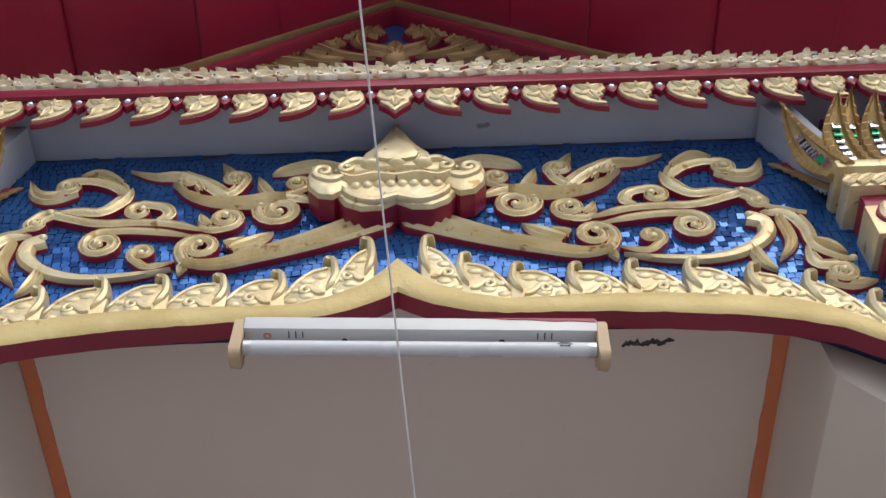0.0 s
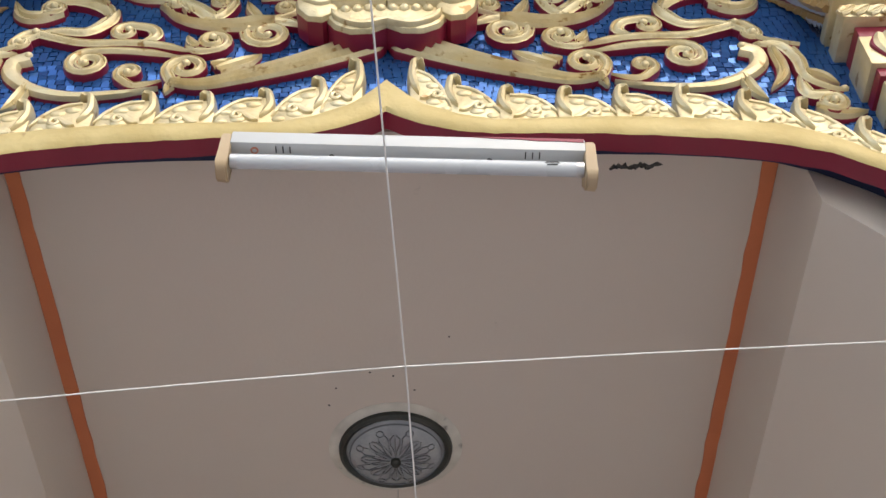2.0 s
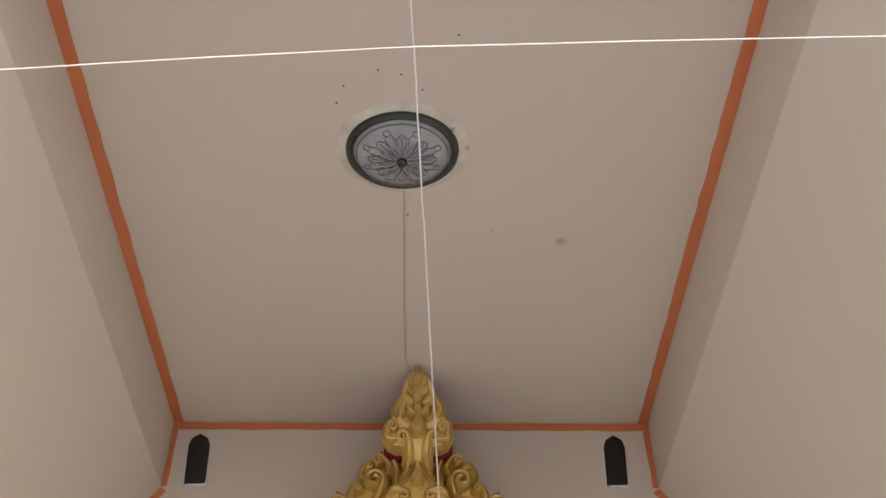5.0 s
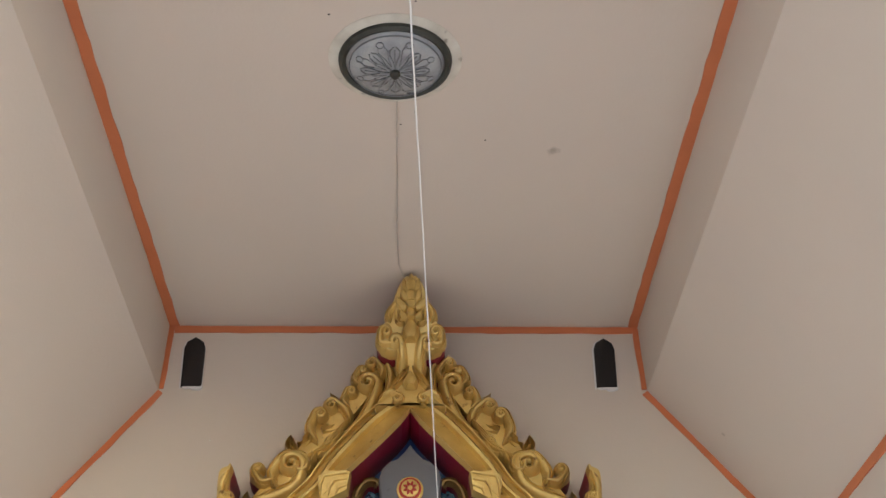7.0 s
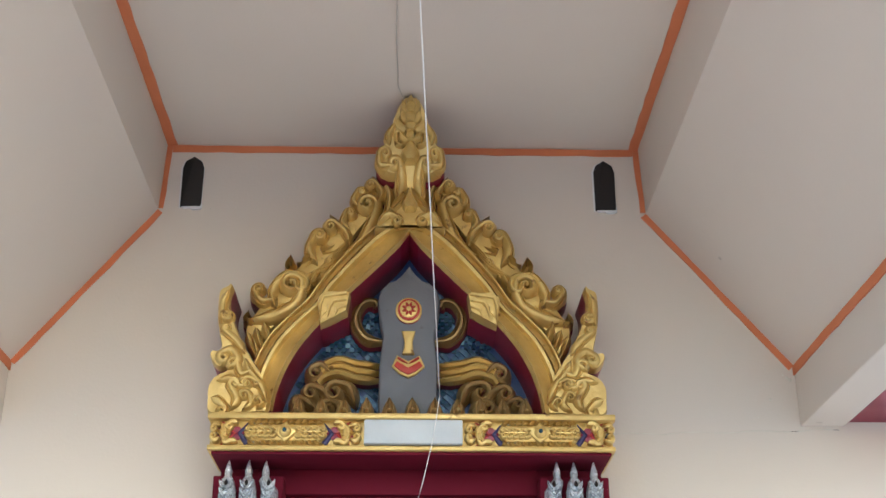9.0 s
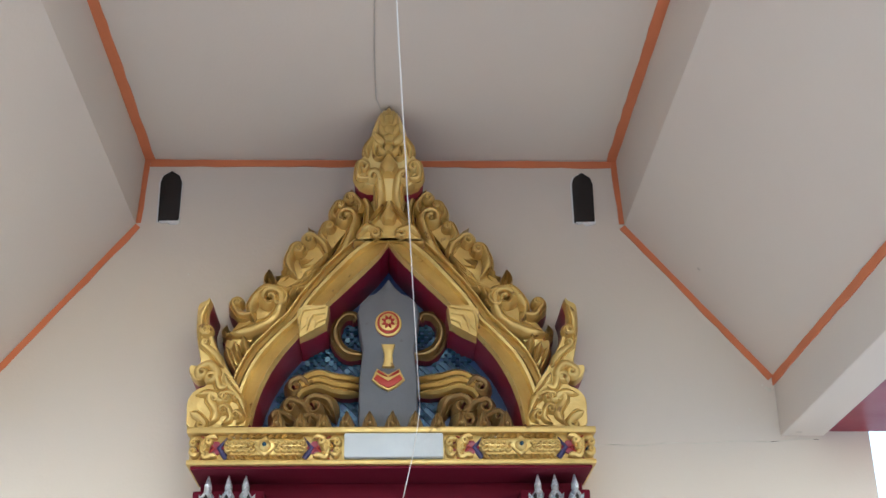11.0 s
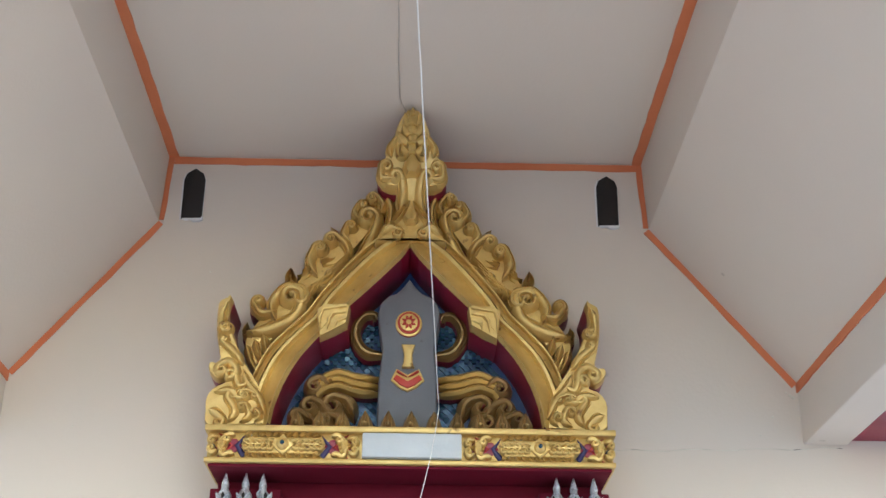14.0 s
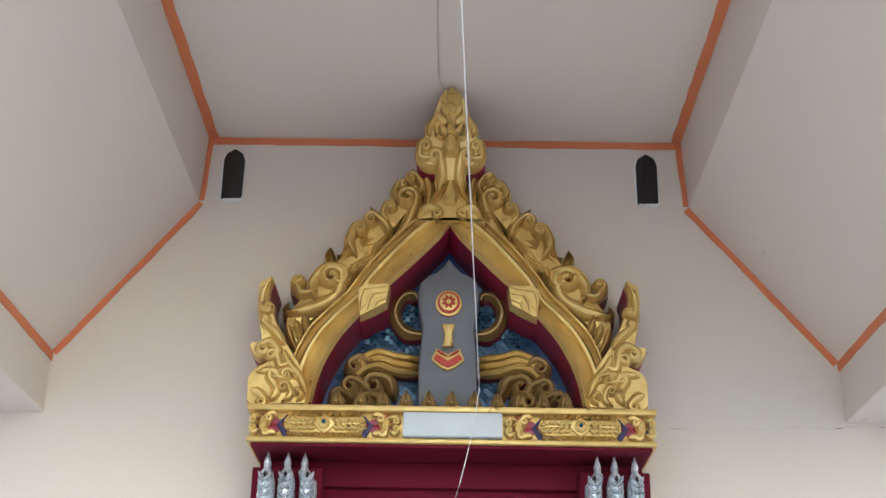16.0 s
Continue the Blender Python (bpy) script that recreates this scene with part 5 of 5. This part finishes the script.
# ---- red door frame with silver leaf pilasters ----
FOIL = paint("embossed silver foil", (0.90, 0.93, 0.96), 0.25, 0.45, other=(0.34, 0.37, 0.41), size=80, amount=0.9, bump=0.8, grain=110, lump=0.6)
frame_thing = tagged(empty("door_frame", 0.034, 3.5, 0.0), "dark red door frame with silver leaf pilasters beside the opening", "door frame")
part("head_soffit", box(-0.478, 0.546, 3.430, 3.538, 2.366, 2.3735, 0.002), REDMATT, frame_thing)
part("head_board", box(-0.472, 0.540, 3.502, 3.538, 2.300, 2.366, 0.003), REDMATT, frame_thing)
for s in (-1, 1):
    cx = 0.034 + s * 0.425
    part("jamb", box(cx - 0.092, cx + 0.092, 3.474, 3.538, -0.06, 2.335, 0.006), REDMATT, frame_thing)
    for k, dx in enumerate((-0.060, -0.004, 0.048)):
        x = cx + dx * s
        bm, rows = bmesh.new(), []
        prof = [(0.022, -0.06), (0.020, 2.18), (0.023, 2.24), (0.022, 2.29), (0.016, 2.315), (0.009, 2.325), (0.010, 2.338), (0.006, 2.352), (0.001, 2.368)]
        for r, z in prof:
            rows.append([bm.verts.new((x + r * math.cos(a) + (0.012 * s * (z > 2.3) * (k == 0)), 3.468 - 0.75 * r * math.sin(a) - (0.006 if z > 2.2 else 0), z)) for a in (math.pi * 2 * j / 12 for j in range(12))])
        for a, b in zip(rows, rows[1:]):
            for j in range(12):
                bm.faces.new((a[j], a[(j + 1) % 12], b[(j + 1) % 12], b[j]))
        bm.faces.new(rows[0]), bm.faces.new(rows[-1])
        pil = part("pilaster", bm, FOIL, frame_thing, "pointed silver foil pilaster")
        for j in range(11):
            z = 2.300 - 0.019 * j
            for t in (-1, 1):
                g = Face(x, 3.446, t)
                part("foil_leaf", add_leaf(bmesh.new(), g, glide([(0.001, z - 0.014), (0.010, z - 0.004), (0.017, z + 0.010)], 3), 0.0050, 0.007, red_sides=False), FOIL, pil)
        part("dark_eye", add_leaf(bmesh.new(), Face(x, 3.447), [(0, 2.296), (0, 2.304), (0, 2.312)], 0.005, 0.004, vein=False, red_sides=False), VENTBLACK, pil)
part("lintel", box(-0.30, 0.368, 3.520, 3.538, 2.10, 2.275, 0.004), REDMATT, frame_thing)
part("lintel_upper", box(-0.30, 0.368, 3.512, 3.538, 2.275, 2.300, 0.004), REDMATT, frame_thing)
door = tagged(empty("door_1", 0.034, 3.60, 0.0), "closed dark red double door of the temple", "door", kind="structure")
for s in (-1, 1):
    part("leaf", box(min(0.034, 0.034 + s * 0.40), max(0.034, 0.034 + s * 0.40), 3.60, 3.64, 0.0, 2.10, 0.004), RED, door)

# ---- vents either side ----
for cx in (-0.629, 0.581):
    v = tagged(empty("wall_vent", cx, WALLF, 3.09), "pointed wall vent as a flat black plate with chipped white edge", "vent", "wall vents")
    half = [(0.030, 3.088), (0.031, 3.215), (0.024, 3.236), (0.0, 3.252)]
    o = half + [(-u, z) for u, z in half[::-1]]
    part("edge", add_plate(bmesh.new(), Face(cx - 0.002, 3.5395), [(u * 1.10, 3.17 + (z - 3.17) * 1.02) for u, z in o], 0.003, lip=0.001, side_mi=0), WHITEWASH, v, "thin white edge")
    # raised plate whose black colour imitates a dark opening; the wall is uncut
    part("recess", add_plate(bmesh.new(), Face(cx, 3.5395), o, 0.007, lip=0.001, side_mi=0), VENTBLACK, v)
    part("sill", prism([(cx - 0.026, 3.088), (cx - 0.020, 3.083), (cx - 0.004, 3.085), (cx + 0.006, 3.079), (cx + 0.022, 3.080), (cx + 0.032, 3.084), (cx + 0.033, 3.100), (cx + 0.028, 3.089)], 3.530, 3.5395), WHITEWASH, v)
    for o in v.children:
        o.data.transform(Matrix.Translation((0, 0, 0.011)))
    settle(v)


# the whole doorcase stands forward of the wall
STAND = Matrix(((0.983, 0, 0, -0.0134), (0, 2.1, 0, -1.1 * 3.54), (0, 0, 1.0108, -0.0812), (0, 0, 0, 1)))
for thing in (door_ped, door_beam, frame_thing):
    for o in thing.children_recursive:
        if o in (slab, *slab.children):
            o.data.transform(Matrix.Translation((0, 0, 0.021)))
        if o.data.users > 1:
            o.location = STAND @ o.location
        else:
            o.data.transform(STAND)
        if o in (finial, *finial.children) or o.name.startswith("white_bulb"):
            for vert in o.data.vertices:
                vert.co.y -= 0.42 * max(vert.co.z - 3.08, 0)
settle(door_ped), settle(door_beam), settle(frame_thing), settle(door)
for o in (*slab.children, *finial.children, *tails[0].children, *tails[1].children):
    o.matrix_parent_inverse = Matrix.Identity(4)


# ---- ceiling lamp ----
LX, LY = -0.027, 2.322
GLASS = paint("pressed grey glass", (0.40, 0.42, 0.43), 0.22, other=(0.27, 0.29, 0.30), size=22, amount=0.9, bump=0.5, grain=60, coat=0.4)
GLASSDARK = paint("dark pressed glass lines", (0.19, 0.20, 0.21), 0.3, size=30, bump=0.2)
TARNISH = paint("tarnished dark metal", (0.045, 0.05, 0.045), 0.45, 0.6, other=(0.09, 0.09, 0.075), size=30, amount=0.8)
CHIPPED = paint("yellowed old paint", (0.74, 0.71, 0.62), 0.8, other=(0.52, 0.49, 0.41), size=16, amount=0.9, spots=(14.0, 0.62, (0.12, 0.10, 0.08)))
CABLE = paint("cable painted over", (0.54, 0.49, 0.43), 0.8, size=12)
lamp = tagged(empty("ceiling_lamp", LX, LY, CEIL), "round pressed-glass ceiling lamp with tarnished metal ring", "ceiling lamp")
part("paint_ring", add_lathe(bmesh.new(), [(0.118, 0), (0.118, -0.006), (0.133, -0.005), (0.1405, -0.001), (0.1405, 0)], LX, LY, CEIL, 72), CHIPPED, lamp, "ring of flaking old paint")
part("metal_ring", add_lathe(bmesh.new(), [(0.102, -0.004), (0.104, -0.016), (0.111, -0.020), (0.118, -0.014), (0.1205, 0)], LX, LY, CEIL, 72), TARNISH, lamp, "dark tarnished metal ring")
prof = [(0.1045, -0.010)] + [(0.104 * math.cos(a), -0.010 - 0.028 * math.sin(a)) for a in (0.2, 0.4, 0.7, 1.0, 1.25)] + [(0.012, -0.038), (0, -0.038)]
dome = part("glass_dish", add_lathe(bmesh.new(), prof, LX, LY, CEIL, 72), GLASS, lamp)


def dish_z(r):
    return CEIL - 0.010 - 0.028 * math.sqrt(max(1 - (r / 0.104) ** 2, 0)) - 0.001


def dish_line(pts, w):
    """Raised line on the glass dish, pts in polar metres and degrees."""
    out = []
    for r, a in pts:
        out.append((LX + r * math.sin(radians(a)), LY - r * math.cos(radians(a)), dish_z(r)))
    return add_tube(bmesh.new(), out, w, 5)


for k in range(8):
    a = 45 * k
    for s in (-1, 1):
        part("glass_line", dish_line([(0.012, a), (0.032, a + 6 * s), (0.050, a + 11 * s), (0.064, a + 9 * s), (0.072, a + 2 * s)], 0.0016), GLASSDARK, dome)
        part("glass_line", dish_line([(0.020, a + 22.5), (0.045, a + 22.5 + 5 * s), (0.066, a + 22.5 + 9 * s), (0.078, a + 22.5 + 4 * s)], 0.0011), GLASSDARK, dome)
    part("glass_line", dish_line([(0.03, a), (0.05, a), (0.064, a)], 0.0014), GLASSDARK, dome)
    ring = [(0.080 + 0.007 * math.cos(radians(t)), a + 22.5 + 6 * math.sin(radians(t))) for t in range(0, 361, 40)]
    part("glass_ring", dish_line(ring, 0.0012), GLASSDARK, dome)
part("rim_line", add_lathe(bmesh.new(), [(0.095, dish_z(0.095) - CEIL), (0.0965, dish_z(0.096) - CEIL - 0.002), (0.098, dish_z(0.098) - CEIL)], LX, LY, CEIL, 60), GLASSDARK, dome)
part("knob", add_lathe(bmesh.new(), [(0.010, -0.036), (0.011, -0.046), (0.007, -0.052), (0, -0.053)], LX, LY, CEIL, 16), TARNISH, lamp, "small dark centre knob")
for o in lamp.children_recursive:
    o.data.transform(Matrix.Translation((LX, LY, CEIL)) @ Matrix.Diagonal((1.045, 1.045, 1, 1)) @ Matrix.Translation((-LX, -LY, -CEIL)))
settle(lamp)
for o in dome.children:
    o.matrix_parent_inverse = Matrix.Identity(4)

# ---- thin lamp cable along the ceiling ----
cable = part("lamp_cable", add_tube(bmesh.new(), [(LX + 0.002, LY + 0.13, CEIL - 0.003), (LX + 0.001, 2.68, CEIL - 0.003), (LX - 0.002, 2.95, CEIL - 0.003), (LX, 3.18, CEIL - 0.003), (LX + 0.012, 3.24, CEIL - 0.003), (DX - 0.012, 3.27, CEIL - 0.003)], 0.0013, 6), CABLE)
tagged(cable, "thin grey cable painted onto the ceiling", "cable")

# ---- fluorescent batten under the arch ----
TUBE = paint("white fluorescent tube", (0.58, 0.61, 0.63), 0.25, size=10, amount=0.2, bump=0.0)
BATTEN = paint("white enamelled batten", (0.56, 0.58, 0.58), 0.35, other=(0.49, 0.50, 0.49), size=8, amount=0.6, bump=0.05)
CREAM = paint("aged cream plastic", (0.50, 0.38, 0.24), 0.5, other=(0.43, 0.31, 0.18), size=18, amount=0.6, bump=0.05)
STEEL = paint("aluminium end cap", (0.60, 0.61, 0.62), 0.3, 0.9, bump=0.0)
PRINT = paint("dark print", (0.06, 0.06, 0.06), 0.6, bump=0.0)
fit_m = pose(0.0137, 1.4505, 3.197, 0, 2.66, 0.9) @ Matrix.Scale(0.998, 4)
light = tagged(new("fluorescent_light"), "unlit white fluorescent batten with cream end holders", "light fitting")


def lit(name, bm, mats, label="", parent=None):
    bm.transform(fit_m)
    return part(name, bm, mats, parent or light, label)


body = lit("batten", box(-0.303, 0.303, -0.018, 0.030, 0.030, 0.062, 0.003), BATTEN)
bm = add_prism(bmesh.new(), [(0.301, 0.0615), (0.301, 0.052), (0.262, 0.0545), (0.225, 0.0535), (0.19, 0.0570), (0.15, 0.0575), (0.108, 0.0615)], -0.0192, -0.012)
lit("red_brush_stroke", bm, RED, "stray stroke of red paint", body)
for s in (-1, 1):
    # rounded holder, its outline in depth and height
    prof = [(-0.020, 0.060), (0.028, 0.062), (0.028, -0.006)] + [(0.006 + 0.022 * math.cos(a), -0.010 - 0.022 * math.sin(a)) for a in (0.3, 0.7, 1.1, 1.5)] + [(-0.006 - 0.016 * math.sin(a), -0.014 - 0.018 * math.cos(a)) for a in (0.1, 0.5, 0.9, 1.3)]
    bm = add_prism(bmesh.new(), prof, -0.010, 0.010)
    bm.transform(Matrix.Rotation(radians(90), 4, "Z"))
    bm.transform(Matrix.Translation((s * 0.311, 0.004, 0)))
    bmesh.ops.bevel(bm, geom=[e for e in bm.edges if len(e.link_faces) == 2 and e.calc_face_angle(0) > 1.2], offset=0.003, segments=2, affect="EDGES")
    lit("end_holder", bm, CREAM, "aged cream plastic lamp holder")
tb = add_tube(bmesh.new(), [(-0.286, 0, 0), (0.286, 0, 0)], 0.013, 20)
tube_part = lit("tube", tb, TUBE, "unlit white glass tube")
for s in (-1, 1):
    lit("end_cap", add_tube(bmesh.new(), [(s * 0.286, 0, 0), (s * 0.299, 0, 0)], 0.0135, 20), STEEL, "aluminium end cap", tube_part)
    for k in range(3):
        lit("slot", box(s * (0.225 - 0.012 * k) - 0.001, s * (0.225 - 0.012 * k) + 0.001, -0.012, 0.002, 0.0285, 0.031), PRINT, "", body)
for k, w in enumerate((0.018, 0.026, 0.020)):
    lit("print_bar", box(0.245 - w / 2, 0.245 + w / 2, -0.0134, -0.012, -0.005 + 0.004 * k, -0.003 + 0.004 * k), PRINT, "", tube_part)
for x in (-0.13, 0.14):
    lit("screw", add_lathe(bmesh.new(), [(0, 0.028), (0.005, 0.029), (0.006, 0.032)], x, 0.008, 0, 12), TARNISH, "", body)
lit("oval_mark", add_lathe(bmesh.new(), [(0.004, 0.0285), (0.007, 0.0285), (0.007, 0.031)], -0.262, -0.002, 0, 16), SALMON, "", body)

# ---- flaked patch of old paint at the arch edge ----
rng = random.Random(31)
flakes = tagged(empty("paint_flakes", 0.39, 1.54, CEIL - 0.05), "curled flakes of dark old paint on plaster", "paint flakes")
for k in range(9):
    bm = bmesh.new()
    a = 0.352 + 0.0078 * k + rng.uniform(-0.003, 0.003)
    add_tube(bm, [(a, 1.512, 3.243 + rng.uniform(-0.004, 0.004)), (a + rng.uniform(0.004, 0.014), 1.514, 3.249 + rng.uniform(-0.008, 0.006)), (a + rng.uniform(0.01, 0.022), 1.512, 3.245 + rng.uniform(-0.006, 0.008))], [0.0025, 0.0045, 0.001], 5)
    part("flake", bm, VENTBLACK, flakes)
settle(flakes)

# ---- sacred threads ----
def thread(name, pts, label, r=0.0013):
    rng = random.Random(len(pts))
    line = [Vector(p) for p in pts]
    fine = []
    for a, b in zip(line, line[1:]):
        n = max(int((b - a).length / 0.06), 2)
        fine += [a.lerp(b, i / n) + Vector((rng.uniform(-1, 1), 0, rng.uniform(-1, 1))) * 0.0004 for i in range(n)]
    fine.append(line[-1])
    return tagged(part(name, add_tube(bmesh.new(), fine, r, 6), STRING), label, "string", "white threads")


thread("long_thread", [(-0.1478, -1.2, 3.032), (-0.0714, 0.05, 2.8994), (-0.053, 0.35, 2.8676), (0.0081, 1.4738, 2.7484), (0.0384, 2.1777, 2.6737), (0.0686, 2.8816, 2.599), (0.0945, 3.485, 2.535)] + [(0.086, 3.478, 2.470), (0.073, 3.476, 2.396), (0.055, 3.474, 2.314), (0.034, 3.47, 2.234), (0.0, 3.46, 2.05)],
       "white cotton thread strung from the yard to the door beam")
thread("cross_thread", [(-0.9538, 1.4738, 2.6604), (-0.5655, 1.4738, 2.6989), (-0.2882, 1.4738, 2.7263), (0.0084, 1.4738, 2.7512), (0.348, 1.4738, 2.7677), (0.6931, 1.4738, 2.7816), (1.1764, 1.4738, 2.8011)], "white cotton thread tied across in front of the porch")

# ---- tiny marks and dirt on the ceiling ----
rng = random.Random(12)
for x, y in ((0.089, 1.982), (0.185, 2.614), (-0.075, 2.082), (-0.027, 2.094), (0.017, 2.138), (0.018, 2.508), (-0.148, 2.128), (-0.165, 2.180), (-0.017, 2.555)):
    m = add_lathe(bmesh.new(), [(0, -0.002), (rng.uniform(0.001, 0.0022), -0.001), (0.0025, 0.0)], x, y, CEIL, 8)
    tagged(part("insect_speck", m, VENTBLACK), "tiny dark speck on the cream ceiling plaster", "speck", "ceiling specks")
# fine crack in the plaster over the lower wall
crack = add_tube(bmesh.new(), [(0.565 + 0.048 * i, BACK - 0.0005, 2.430 + 0.003 * math.sin(i * 1.7) + 0.0012 * i) for i in range(14)], 0.0009, 5)
tagged(part("plaster_crack", crack, CHIPPED), "fine horizontal crack in the cream wall plaster", "crack")
# dirt marks on the back wall beside the beam
for x, z, r in ((1.060, 2.594, 0.005), (1.068, 2.588, 0.006), (1.050, 2.602, 0.003), (1.007, 2.531, 0.003), (0.97, 2.48, 0.002), (-0.560, 2.935, 0.003), (-0.570, 3.098, 0.002), (-0.892, 2.476, 0.002)):
    m = add_lathe(bmesh.new(), [(0, -0.0015), (r * 0.8, -0.001), (r, 0.0)], 0, 0, 0, 7)
    m.transform(Matrix.Translation((x, BACK - 0.0005, z)) @ Matrix.Rotation(radians(-90), 4, "X"))
    tagged(part("insect_speck", m, CHIPPED), "small dark dirt mark on the cream wall plaster", "speck", "wall specks")


# ---- the inside of the porch and the carved front are each set out at their own size ----
def reset(names, m):
    done = set()
    tops = [o for o in scene.objects if o.parent is None and o.name.split(".")[0].rstrip("0123456789").rstrip("_") in names]
    for top in tops:
        if top.type == "EMPTY" and top.children:
            for o in top.children_recursive:
                if o.data.users > 1:
                    o.location = m @ o.location
                elif o.data.name not in done:
                    o.data.transform(m)
                    done.add(o.data.name)
            if top.location.length > 0:
                top.location = m @ top.location
                settle(top)
        elif top.type == "MESH":
            top.data.transform(m)


def sized(k, tx, ty, tz):
    return Matrix.Translation((tx, ty, tz)) @ Matrix.Scale(k, 4)


reset({"ceiling", "wall_north", "beam_west", "beam_east", "eave_soffit_west", "eave_soffit_east", "trim", "door_pediment", "door_beam", "door_frame", "door", "wall_vent", "ceiling_lamp", "lamp_cable", "insect_speck", "plaster_crack"},
      sized(1.0645, 0.0, -0.0109, -0.0821))
reset({"front_pediment", "cornice", "upper_gable", "column", "paint_flakes", "eave_board", "eave_fascia", "wall_over_arch"},
      Matrix(((1.074, 0, 0, -0.0029), (0, 1.0103, 0, -0.0105), (0, 0, 1.1196, -0.3635), (0, 0, 0, 1))))
